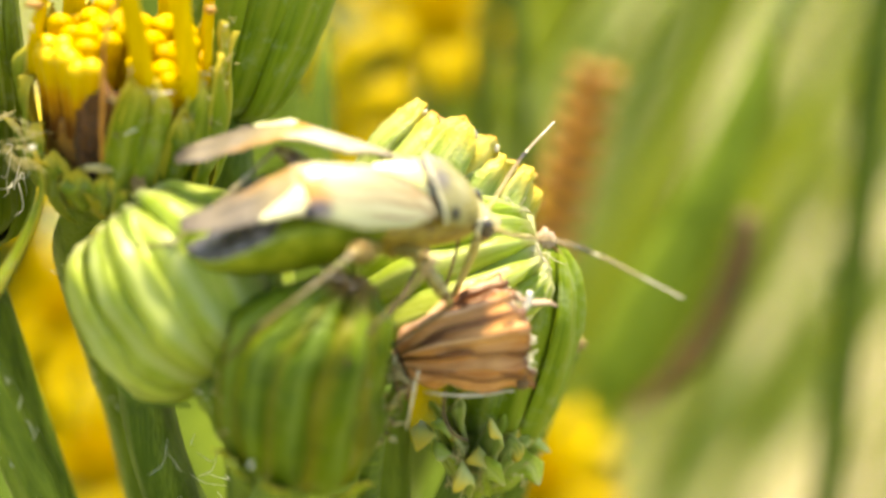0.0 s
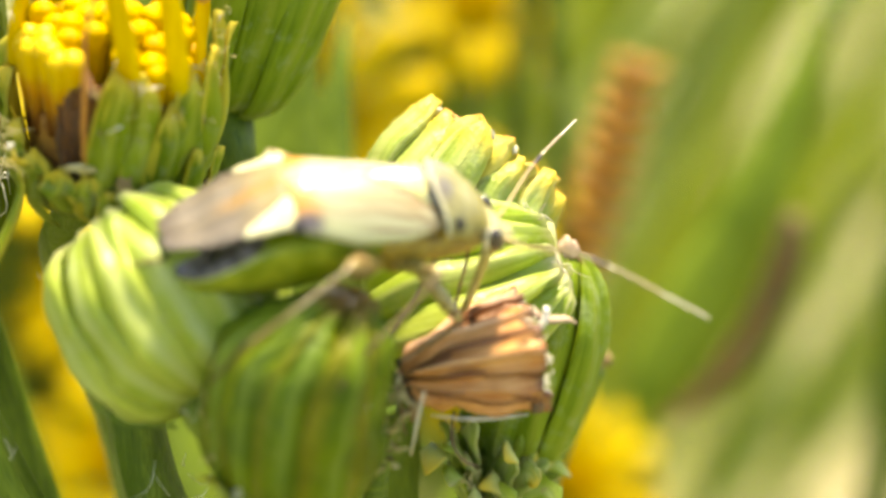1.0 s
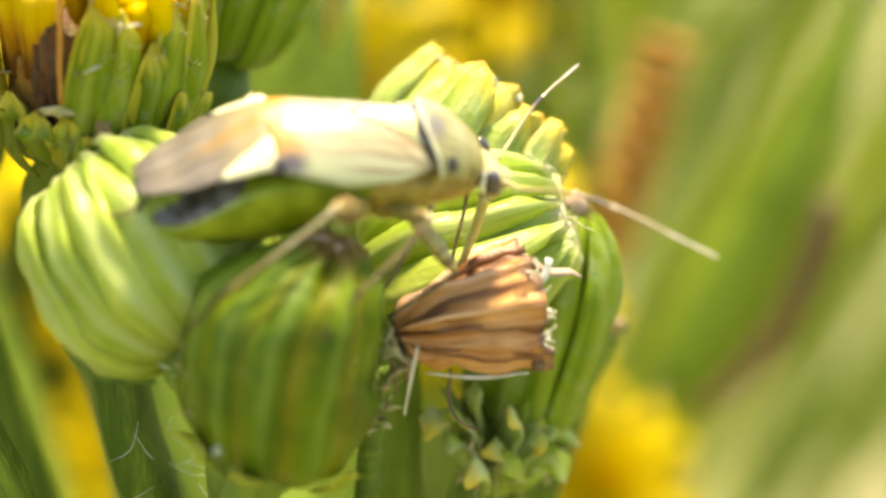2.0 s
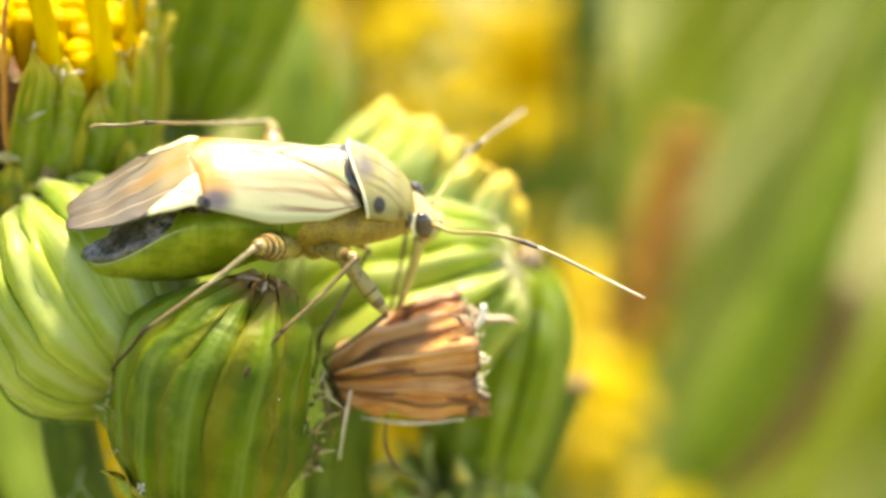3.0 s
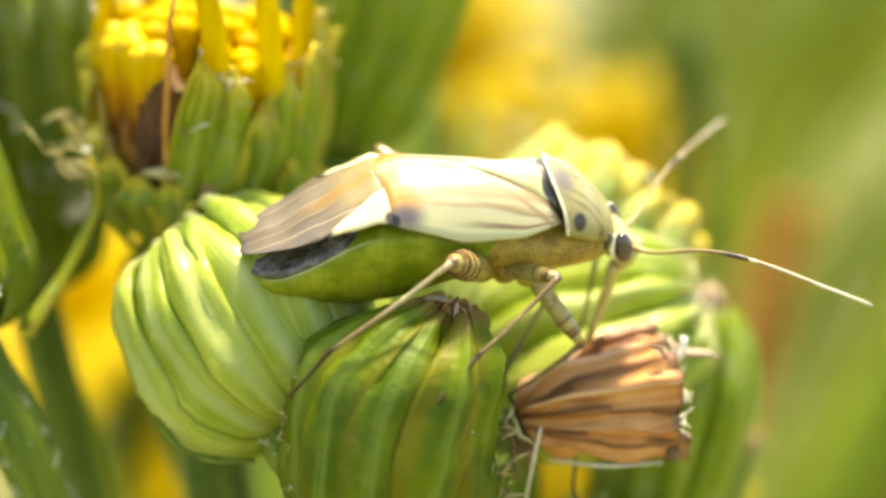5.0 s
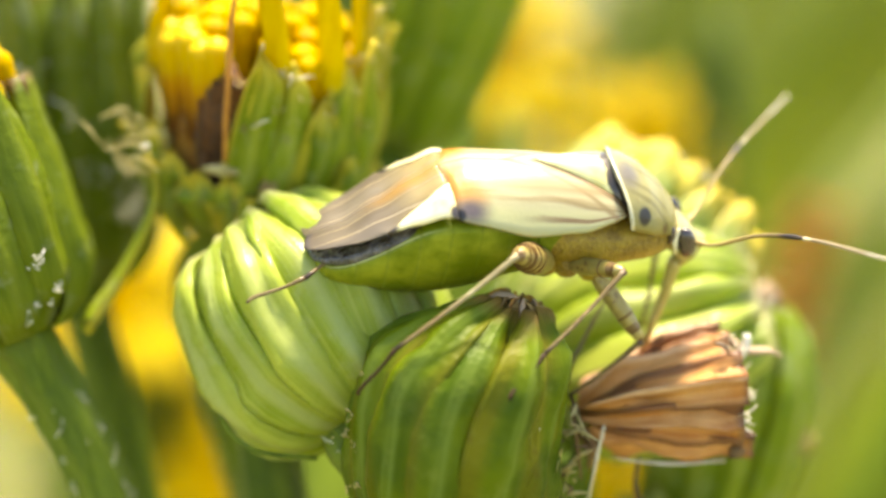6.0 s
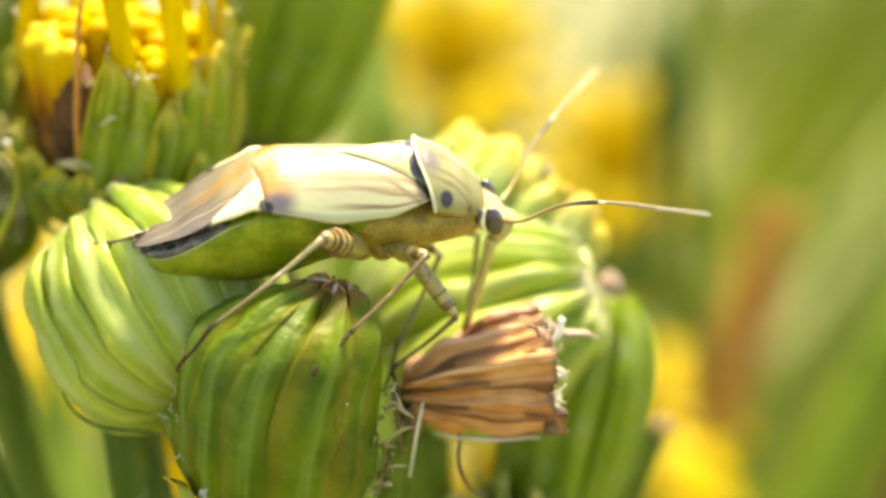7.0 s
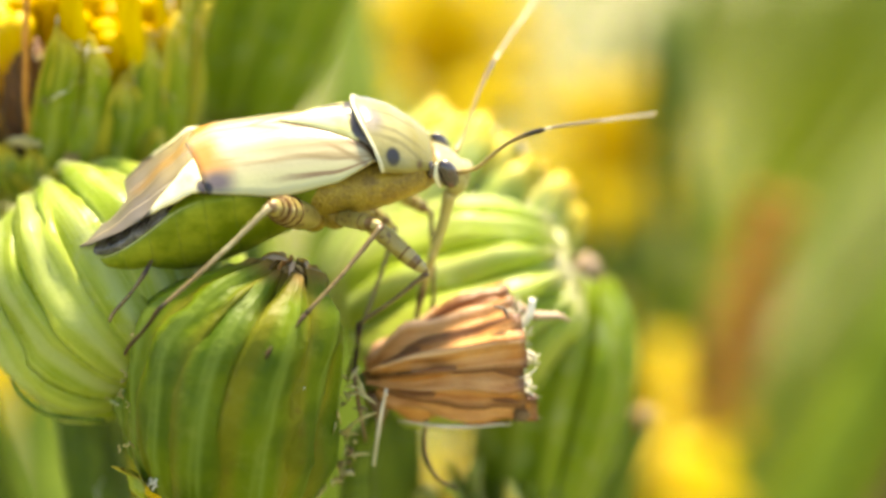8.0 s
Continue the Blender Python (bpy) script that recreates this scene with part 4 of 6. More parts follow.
def build_flower():
    """The old yellow head: packed upright florets, stubs of rays, torn bracts of unequal length, brown wound."""
    ob = thing("ragwort_flower", axis_pose((-6.5, 5.9, 0.6), (0.10, -0.12, 1), 0), "fading yellow ragwort head with packed florets and a brown wound", "flower", "yellow heads")
    rng = random.Random(6)
    # receptacle
    part("core", tube("core", [(0, 0, 0), (0, 0, 1.8), (0, 0, 3.4)], [(0, 1.3), (0.3, 2.0), (0.8, 2.0), (1, 1.2)], 10, 20), M_BROWN_FLORET, ob, "brown floor under the florets")
    # bracts: angle, height of the tip, half width
    for a, tip, w in ((-172, 3.6, 0.24), (-152, 2.5, 0.25), (-132, 2.1, 0.24), (-113, 1.9, 0.26), (-97, 2.0, 0.2), (-86, 4.75, 0.24), (-68, 4.4, 0.27), (-53, 3.7, 0.25), (-38, 4.5, 0.28), (-22, 5.0, 0.25), (-7, 5.5, 0.22), (14, 5.0, 0.24), (40, 5.0, 0.24), (66, 4.9, 0.24), (92, 5.0, 0.24), (118, 4.9, 0.24), (144, 5.0, 0.24), (168, 4.4, 0.22)):
        pr = [(0, 1.45), (0.6, 2.1), (min(1.8, tip * 0.6), 2.5), (tip * 0.8, 2.62), (tip, 2.58 + 0.14 * math.sin(a))]
        me = bract_mesh("bract", pr, w, ((0, 1), (0.5, 0.92), (0.8, 0.62), (1, 0.05)), 0.08, 0.06, 0.09, 0.34, a * 1.3, 0.05, 22, 11)
        part("bract", me, M_SIDE, ob, m=Matrix.Rotation(radians(a), 4, "Z") @ Matrix.Rotation(radians(rng.gauss(0, 1.2)), 4, "Y"))
    # florets: sausage-shaped, rounded heads, packed in spirals; those over the wound are brown at the foot
    yellow = [tube("floret", [(0, 0, -2.5), (0.03 * k, 0, -0.9), (0, 0, 0)], [(0, 0.2), (0.5, 0.3), (0.78, 0.37), (0.88, 0.345), (0.95, 0.25), (0.985, 0.13), (1, 0.03)], 28, 12, 0.14) for k in range(3)]
    rot = [me.copy() for me in yellow]
    shrunk = tube("floret", [(0, 0, -2.0), (0.08, 0, -0.9), (0.0, 0, 0)], [(0, 0.16), (0.6, 0.24), (1, 0.08)], 12, 8, 0.7)
    for i in range(42):
        r, a = 2.2 * math.sqrt((i + 0.5) / 42), i * 2.39996
        x, y = r * math.cos(a), r * math.sin(a)
        deg = math.degrees(math.atan2(y, x))
        top = 5.35 - 0.15 * r * r + rng.gauss(0, 0.12)
        hole = -112 < deg < -78 and r > 1.15
        left = deg < -104 and r > 1.6
        m = Matrix.Translation(Vector((x, y, top - (1.3 if hole else 0))) * MM) @ Matrix.Rotation(0.05 * r, 4, Vector((-y, x, 0.01))) @ Matrix.Rotation(rng.random() * 6, 4, "Z")
        if hole:
            part("floret", shrunk, M_WOUND, ob, "withered brown floret", m)
        else:
            part("floret", rot[i % 3] if left else yellow[i % 3], M_FLORET_ROT if left else M_FLORET, ob, "yellow floret, brown at the foot" if left else "", m)
    # a front row standing lower, where the bracts are torn away
    for a, top in ((-170, 4.5), (-150, 4.65), (-131, 4.85), (-113, 4.8), (-58, 4.6), (-44, 4.2)):
        d = Vector((math.cos(radians(a)), math.sin(radians(a)), 0)) * 2.12
        sick = a < -104
        part("floret", rot[0] if sick else yellow[1], M_FLORET_ROT if sick else M_FLORET, ob, "yellow floret, brown at the foot" if sick else "", Matrix.Translation((d + Vector((0, 0, top))) * MM) @ Matrix.Rotation(0.1, 4, Vector((-d.y, d.x, 0))))
    for i in range(24):
        a, z = radians(rng.uniform(-122, -96)), rng.uniform(2.2, 4.1)
        d = Vector((math.cos(a), math.sin(a), 0)) * rng.uniform(2.2, 2.42)
        part("floret", shrunk, M_BROWN_FLORET if i % 3 else M_WOUND, ob, "withered brown floret", Matrix.Translation((d + Vector((0, 0, z))) * MM) @ Matrix.Rotation(0.25, 4, Vector((-d.y, d.x, 0))) @ Matrix.Rotation(rng.random() * 6, 4, "Z") @ Matrix.Scale(0.7, 4))
    part("wound", blob("wound", (2.0 * math.cos(radians(-107)), 2.0 * math.sin(radians(-107)), 2.9), (0.52, 0.38, 1.3), 14, 18, 0.4), M_WOUND, ob, "dark brown rotten wound between the florets")
    # rays: angle, foot and top height, half width, sideways lean, tip
    for a, z0, z1, w, lean, brown in ((-73, 3.3, 7.4, 0.22, -0.85, 0), (-43, 3.0, 7.6, 0.22, -0.8, 0), (-27, 3.6, 6.1, 0.2, -0.05, 1), (-176, 3.4, 5.5, 0.26, 0.05, 1), (166, 3.4, 6.6, 0.22, -0.3, 0), (128, 3.4, 7.6, 0.25, 0.2, 0), (100, 3.4, 7.0, 0.25, -0.2, 0), (62, 3.4, 7.2, 0.25, 0.3, 0), (30, 3.4, 6.8, 0.25, -0.2, 0)):
        d = Vector((math.cos(radians(a)), math.sin(radians(a)), 0))
        side = Vector((-d.y, d.x, 0)) if d.y > 0 else Vector((d.y, -d.x, 0)) * -1
        foot, up = d * 2.34, Vector((0, 0, 1))
        pts = [foot + up * z0, foot * 1.03 + up * (z0 * 0.6 + z1 * 0.4) + side * lean * 0.3, foot * 0.98 + up * z1 + side * lean]
        ray = part("ray_stub", tube("ray_stub", pts, [(0, w * 0.35), (0.3, w * 0.42), (0.85, w * 0.4), (1, w * 0.16)], 18, 10, 0.15, 3.0 if abs(d.y) > 0.6 else 1.6), M_RAY, ob, "rolled upright yellow ray")
        if brown:
            part("ray_tip", blob("ray_tip", pts[2] + d * 0.1, (w * 0.8, w * 0.6, 0.12), 7, 9, 0.5), M_BROWN_FLORET, ray, "withered brown tip")
    part("brown_strand", tube("brown_strand", [(-0.42, -2.66, 2.3), (-0.45, -2.74, 3.3), (-0.48, -2.64, 4.8), (-0.45, -2.5, 5.8), (-0.1, -2.2, 7.0)], [(0, 0.13), (0.4, 0.17), (0.7, 0.12), (1, 0.1)], 20, 7, 0.3, 0.4), M_STRAND, ob, "dried orange-brown ray hanging across the florets")
    for p, q in (((0.15, -2.62, 4.65), (0.2, -2.66, 4.98)), ((0.95, -2.5, 4.2), (1.35, -2.4, 4.25)), ((0.85, -2.52, 4.3), (0.8, -2.6, 4.0)), ((0.1, -2.75, 3.1), (0.5, -2.8, 3.35)), ((2.5, -0.5, 5.3), (2.55, -0.5, 5.5)), ((-2.4, -0.6, 4.9), (-2.5, -0.7, 5.15))):
        p, q = Vector(p), Vector(q)
        part("torn_edge", tube("torn_edge", [p, (p + q) / 2 + Vector((0.03, -0.05, 0.05)), q], [(0, 0.03), (0.5, 0.055), (1, 0.015)], 10, 6, 0.9, 0.5), M_HAIR, ob, "white dried bract edge")
    part("torn_edge", blob("torn_edge", (-0.5, -2.6, 2.05), (0.42, 0.1, 0.12), 10, 8, 0.9), M_SCRUFF, ob, "ragged brown-edged rim under the wound")
    part("scar", blob("scar", (0.55, -2.62, 1.55), (0.18, 0.07, 0.4), 8, 8, 0.6), M_SCAR, ob, "pale brown scar on a bract")
    scale_leaves(ob, 8, 2.2, 2.2, M_SIDE, -0.2, 9)
    wool("wool", [Vector((-2.5, -1.0, z)) for z in (1.2, 1.9)], ob, rng, 7, 0.2)
    fringe = [(a + 4 * rng.gauss(0, 1), z) for a, top in ((-86, 4.6), (-68, 4.3), (-53, 3.6), (-38, 4.4), (-22, 4.9), (-7, 5.4)) for z in (top, top - 0.5, top - 1.1)]
    wool("fringe", [Vector((2.66 * math.cos(radians(a)), 2.66 * math.sin(radians(a)), z)) for a, z in fringe], ob, rng, 4, 0.14, M_SCRUFF)
    part("stalk", tube("stalk", [(0, 0, 0.5), (-0.7, 0.3, -0.4), (-1.3, 1.0, -1.7), (-1.1, 2.15, -3.8), (-0.1, 2.7, -7.2), (0.8, 2.9, -10.3), (3.7, 3.0, -24)], [(0, 1.4), (0.06, 0.9), (0.16, 0.48), (1, 0.6)], 34, 12, 0.08, 1, 6, 0.06), M_STEM, ob)
    stalk_wool([(-1.3, 1.0, -1.7), (-1.1, 2.15, -3.8), (-0.1, 2.7, -7.2), (0.8, 2.9, -10.3)], 0.5, ob, rng, 45)
    return ob


def build_side_heads():
    # the head beside
    prof = [(0, 1.3), (0.6, 1.9), (2.0, 2.15), (3.8, 2.2), (5.2, 2.2)]
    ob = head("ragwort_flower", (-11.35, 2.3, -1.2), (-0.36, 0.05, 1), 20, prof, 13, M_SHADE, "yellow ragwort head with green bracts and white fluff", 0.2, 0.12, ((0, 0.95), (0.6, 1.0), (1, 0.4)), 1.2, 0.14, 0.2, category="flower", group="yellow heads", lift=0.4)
    rng = random.Random(14)
    fl = tube("floret", [(0, 0, -1), (0, 0, 0.5), (0, 0, 1.1)], [(0, 0.2), (0.7, 0.33), (1, 0.12)], 7, 8)
    for i in range(50):
        r, a = 2.0 * math.sqrt((i + 0.5) / 50), i * 2.39996
        part("floret", fl, M_FLORET, ob, m=Matrix.Translation(Vector((r * math.cos(a), r * math.sin(a), 5.2 - 0.1 * r * r)) * MM))
    for a in (-75, -40, -10, 30, 80, 140, 200, 250):
        pr = [(3.6, 2.0), (5.0, 2.0), (7.5, 1.9)]
        part("ray_stub", bract_mesh("ray_stub", pr, 0.18, ((0, 0.8), (0.5, 1), (1, 0.8)), 0.1, 0.08, 0, 0.12, a, 0.0, 10, 5), M_PETAL, ob, "rolled upright yellow ray", Matrix.Rotation(radians(a), 4, "Z"))
    part("curled_leaflet", tube("curled_leaflet", [(1.5, -0.2, -0.4), (2.9, -0.25, 0.6), (3.95, -0.3, 1.7), (4.2, -0.3, 2.75)], [(0, 0.4), (0.4, 0.26), (0.8, 0.16), (1, 0.07)], 14, 8, 0.1, 0.5), M_SIDE, ob, "curled green leaflet with a white tip")
    part("leaflet_tip", blob("leaflet_tip", (4.18, -0.3, 2.85), (0.1, 0.07, 0.08), 6, 8, 0.4), M_WOOL, ob, "white dried tip")
    wool("wool", [Vector((0.9, -2.1, 1.6)), Vector((0.5, -2.2, 2.4)), Vector((1.2, -1.9, 0.8)), Vector((1.9, -0.8, 3.2)), Vector((1.8, -0.9, 4.4)), Vector((1.7, -1, 5.0))], ob, rng, 9, 0.16)
    part("stalk", tube("stalk", [(0, 0, 0.5), (0.35, -0.1, -0.9), (0.65, 0.0, -3.7), (0.4, 0.4, -9), (-1.5, 1.6, -20)], [(0, 1.2), (0.08, 0.8), (0.3, 0.62), (1, 0.8)], 30, 30, 0.1, 1, 7, 0.09), M_STEM, ob)
    stalk_wool([(0.35, -0.1, -0.9), (0.65, 0.0, -3.7), (0.4, 0.4, -9)], 0.62, ob, rng, 26)
    # tall closed head behind the yellow one
    prof = [(0, 0.6), (0.7, 1.5), (3.0, 2.1), (6.0, 2.3), (9.0, 2.2)]
    head("tall_bud", (-3.6, 10.2, 1.6), (0.30, 0.1, 1), 0, prof, 13, M_DARKG, "tall green ragwort head standing behind the yellow one", 0.07, 0.04, W_TAPER, 1.2, 0.1, 0.2, category="flower bud")
    prof = [(0, 0.9), (0.7, 1.7), (3.0, 2.0), (5.5, 2.05), (8.0, 2.0)]
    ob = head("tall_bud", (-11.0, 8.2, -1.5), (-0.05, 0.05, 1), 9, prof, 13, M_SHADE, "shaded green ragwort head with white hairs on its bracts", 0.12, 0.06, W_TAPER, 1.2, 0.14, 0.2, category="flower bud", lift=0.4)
    wool("wool", [Vector((1.4 - 0.5 * k, -1.7 - 0.05 * k, 2.0 + 0.7 * k)) for k in range(6)], ob, rng, 7, 0.7)
    part("stalk", tube("stalk", [(0, 0, 0.4), (0.4, 0, -2), (1.8, 0.6, -10), (4, 1.2, -20)], [(0, 0.9), (0.2, 0.6), (1, 0.8)], 16, 10), M_STEM, ob)
    # the stem that carries all the heads
    ob = thing("ragwort_plant", Matrix.Translation(HEAD), "grooved green main stem and branches of the ragwort", "plant")
    part("stem", tube("stem", [(-1.5, 3.2, -22), (-1.8, 4.5, -50), (-3, 12, -250), (-6, 20, -604)], [(0, 1.9), (0.3, 2.6), (1, 3.6)], 40, 14, 0.05, 1, 7, 0.06), M_STEM, ob)
    for foot, mid, tip, width in leaf_rows():
        part("leaf", blade_mesh("leaf", [foot, mid, tip], width, 14, 0.3, 0.5), M_LEAF, ob, "narrow dark green leaf")
    for pts in ([(-1.0, 3.3, -24), (-4.0, 3.8, -12), (-5.6, 3.6, -6.5), (-6.1, 3.9, -3.0)], [(-0.5, 3.3, -24), (-4.0, 5.5, -21), (-3.2, 5, -14), (-6.0, 4.8, -12)], [(-1.5, 3.4, -25), (3, 6, -22), (1.3, 6.2, -14), (1.0, 6.3, -4)], [(-1.5, 3.4, -26), (-3.5, 5, -24), (-3.0, 8, -8), (-3.5, 10, 2)]):
        part("branch", tube("branch", pts, [(0, 1.0), (1, 0.7)], 18, 10, 0.08, 1, 5, 0.05), M_STEM, ob)


def leaf_rows():
    """Narrow lobed leaves behind the heads: foot, middle and tip (mm), width."""
    return (
        ((-2, 7, -20), (-6, 22, -5), (-6, 30, 12), 2.6),
        ((-2, 7, -26), (-3, 26, -12), (-2, 36, 4), 2.4),
        ((-2, 8, -26), (-5.8, 26, -14), (-8.5, 40, 8), 2.4), ((-1.5, 8, -30), (4, 20, -20), (8, 26, -12), 1.6), ((-2, 7, -26), (-2.2, 16, -10), (-0.9, 22, 2.2), 2.3), ((-2, 7, -26), (-1, 17, -10), (0.4, 24, 1.2), 1.8),
        ((-1.5, 8, -30), (-1.8, 26, -9), (-2.9, 38, 7), 2.6),
        ((-2.5, 8, -50), (-15.5, 36, -23.5), (-19, 44, -12), 2.8),
    )


def dry_wisps():
    """Pale dried threads and scraps caught between the yellow head and the one beside it."""
    rng = random.Random(17)
    bits = []
    for _ in range(16):
        a = Vector((rng.uniform(-9.9, -8.6), rng.uniform(3.2, 4.2), rng.uniform(2.4, 3.7)))
        b = a + Vector((rng.uniform(0.3, 1.1), rng.gauss(0, 0.3), rng.gauss(-0.3, 0.35)))
        bits.append(tube("thread", [a, (a + b) / 2 + Vector((0, 0, rng.gauss(0, 0.15))), b], [(0, 0.01), (0.4, 0.024), (1, 0.008)], 7, 5, 0.6))
    solo("dry_wisps", join("dry_wisps", bits), M_SCRUFF, "pale dried threads caught between the flower heads", "chaff", kind="stuff")


def cobweb():
    """Fine white wool threads strung between the stalks under the buds."""
    rng = random.Random(31)
    bits = []
    for _ in range(26):
        a = Vector((rng.uniform(-5.6, -2.6), rng.uniform(1.5, 4.0), rng.uniform(-9.5, -4.8)))
        b = a + Vector((rng.gauss(0.8, 0.7), rng.gauss(0, 0.6), rng.gauss(-0.5, 0.6)))
        mid = (a + b) / 2 + Vector((rng.gauss(0, 0.12), 0, -0.1 - 0.15 * rng.random()))
        bits.append(tube("thread", [a, mid, b], [(0, 0.007), (0.5, 0.011), (1, 0.007)], 7, 4))
    solo("cobweb", join("cobweb", bits), M_WOOL, "fine white woolly threads strung between the stalks", "cobweb", kind="stuff")


near_bud = build_near_bud()
build_left_bud()
build_dry_head()
loose_filaments()
dry_chaff()
cobweb()
dry_wisps()
build_back_heads()
build_flower()
build_side_heads()

# ---- the plant bug (its own space: x to the head, y to its left, z up; mm) ----


def bug_materials():
    out = {}
    m, nt, bsdf = material("wing_cover")
    mm = local_mm(nt)
    streak = grain(nt, scaled(nt, mm, (0.25, 3.2, 1)), 1.5, 3)
    fine = grain(nt, mm, 14, 2)
    c = mix(nt, step(nt, streak, 0.45, 0.66), (0.43, 0.40, 0.24), (0.32, 0.255, 0.125))
    fold = nt.nodes.new("ShaderNodeSeparateXYZ")
    nt.links.new(mm, fold.inputs[0])
    out_y = calc(nt, "ABSOLUTE", fold.outputs[1])
    c = mix(nt, step(nt, out_y, 1.0, 1.3), c, (0.43, 0.43, 0.22))
    c = mix(nt, calc(nt, "MULTIPLY", step(nt, fold.outputs[0], -1.5, -2.0), 0.35), c, (0.50, 0.30, 0.10))
    seam = calc(nt, "SUBTRACT", out_y, calc(nt, "MULTIPLY", calc(nt, "ADD", fold.outputs[0], 0.05), 0.503))
    c = mix(nt, calc(nt, "MULTIPLY", step(nt, seam, 0.17, 0.07), step(nt, fold.outputs[0], -0.4, 0.1)), c, (0.10, 0.06, 0.03))
    vein = calc(nt, "ABSOLUTE", calc(nt, "SUBTRACT", seam, 0.34))
    c = mix(nt, calc(nt, "MULTIPLY", step(nt, vein, 0.08, 0.01), 0.9), c, (0.24, 0.18, 0.08))
    uv, u, v = along(nt)
    vein = calc(nt, "ABSOLUTE", calc(nt, "SUBTRACT", u, 0.405))
    c = mix(nt, calc(nt, "MULTIPLY", calc(nt, "MULTIPLY", step(nt, vein, 0.022, 0.006), step(nt, fold.outputs[0], -0.6, 0.6)), 0.95), c, (0.20, 0.12, 0.05))
    c = mix(nt, calc(nt, "MULTIPLY", calc(nt, "MULTIPLY", step(nt, calc(nt, "ABSOLUTE", calc(nt, "SUBTRACT", u, 0.30)), 0.03, 0.004), step(nt, fold.outputs[0], -0.4, 0.9)), 0.85), c, (0.24, 0.18, 0.08))
    for side in (-1, 1):
        c = mix(nt, calc(nt, "MULTIPLY", spot(nt, mm, (0.6, side * 0.72, 0.7), (1.2, 0.16, 2), 0.6), 0.6), c, (0.30, 0.21, 0.10))
        c = mix(nt, calc(nt, "MULTIPLY", spot(nt, mm, (-1.72, side * 0.72, 0.6), (0.4, 0.5, 2), 0.6), 0.95), c, (0.46, 0.20, 0.03))
        c = mix(nt, calc(nt, "MULTIPLY", spot(nt, mm, (-1.35, side * 1.02, 0.5), (0.28, 0.16, 2), 0.7), 0.7), c, (0.46, 0.22, 0.05))
        c = mix(nt, spot(nt, mm, (-1.42, side * 1.25, 0.4), (0.34, 0.17, 2), 0.75), c, (0.10, 0.08, 0.085))
        c = mix(nt, spot(nt, mm, (-1.62, side * 1.34, 0.4), (0.1, 0.09, 2), 0.4), c, (0.012, 0.01, 0.012))
    finish(nt, bsdf, c, calc(nt, "ADD", calc(nt, "MULTIPLY", fine, 0.2), 0.24), calc(nt, "ADD", streak, calc(nt, "MULTIPLY", fine, 0.4)), 0.35, 0.03, 0.1, 0.25)
    out["corium"] = m
    m, nt, bsdf = material("wing_wedge")
    mm = local_mm(nt)
    c = mix(nt, step(nt, grain(nt, mm, 2.5, 3), 0.4, 0.7), (0.78, 0.74, 0.45), (0.66, 0.58, 0.30))
    for side in (-1, 1):
        c = mix(nt, spot(nt, mm, (-1.72, side * 1.32, 0.3), (0.12, 0.12, 2), 0.4), c, (0.05, 0.04, 0.04))
        c = mix(nt, spot(nt, mm, (-2.98, side * 1.2, -0.2), (0.2, 0.2, 2), 0.4), c, (0.06, 0.05, 0.05))
    finish(nt, bsdf, c, 0.32, grain(nt, mm, 8, 3), 0.3, 0.03, 0.1, 0.2)
    out["cuneus"] = m
    m, nt, bsdf = material("wing_membrane")
    mm = local_mm(nt)
    vein = grain(nt, scaled(nt, mm, (0.35, 1.5, 1)), 0.9, 1)
    streak = grain(nt, scaled(nt, mm, (0.5, 4.0, 1)), 1.6, 3)
    c = mix(nt, step(nt, vein, 0.3, 0.75), (0.135, 0.112, 0.085), (0.235, 0.205, 0.155))
    c = mix(nt, calc(nt, "MULTIPLY", step(nt, streak, 0.5, 0.68), 0.35), c, (0.11, 0.085, 0.06))
    lengthwise = nt.nodes.new("ShaderNodeSeparateXYZ")
    nt.links.new(mm, lengthwise.inputs[0])
    c = mix(nt, step(nt, lengthwise.outputs[0], -3.1, -2.1), c, (0.36, 0.285, 0.13))
    uv, u, v = along(nt)
    for at, width in ((0.12, 0.011), (0.30, 0.014)):
        wander = calc(nt, "ADD", u, calc(nt, "MULTIPLY", calc(nt, "SUBTRACT", vein, 0.5), 0.09))
        off = calc(nt, "ABSOLUTE", calc(nt, "SUBTRACT", wander, at))
        c = mix(nt, calc(nt, "MULTIPLY", step(nt, off, width * 2.6, width * 1.2), 0.35), c, (0.13, 0.085, 0.045))
        c = mix(nt, calc(nt, "MULTIPLY", step(nt, off, width, width * 0.35), 0.65), c, (0.46, 0.40, 0.27))
    c = mix(nt, calc(nt, "MULTIPLY", calc(nt, "MULTIPLY", step(nt, u, 0.16, 0.05), step(nt, lengthwise.outputs[0], -3.6, -2.6)), 0.7), c, (0.42, 0.24, 0.07))
    c = mix(nt, calc(nt, "MULTIPLY", step(nt, lengthwise.outputs[0], -3.9, -4.4), 0.6), c, (0.10, 0.08, 0.06))
    finish(nt, bsdf, c, 0.34, vein, 0.3, 0.04, 0.3, 0.12)
    out["membrane"] = m
    m, nt, bsdf = material("pronotum_shell")
    mm = local_mm(nt)
    pit = grain(nt, mm, 9, 2)
    c = mix(nt, step(nt, grain(nt, mm, 1.6, 3), 0.4, 0.7), (0.24, 0.22, 0.085), (0.19, 0.17, 0.045))
    sp = nt.nodes.new("ShaderNodeSeparateXYZ")
    nt.links.new(mm, sp.inputs[0])
    c = mix(nt, step(nt, sp.outputs[2], 0.35, 0.0), c, (0.25, 0.215, 0.045))
    c = mix(nt, step(nt, sp.outputs[0], 2.3, 2.7), c, (0.19, 0.165, 0.035))
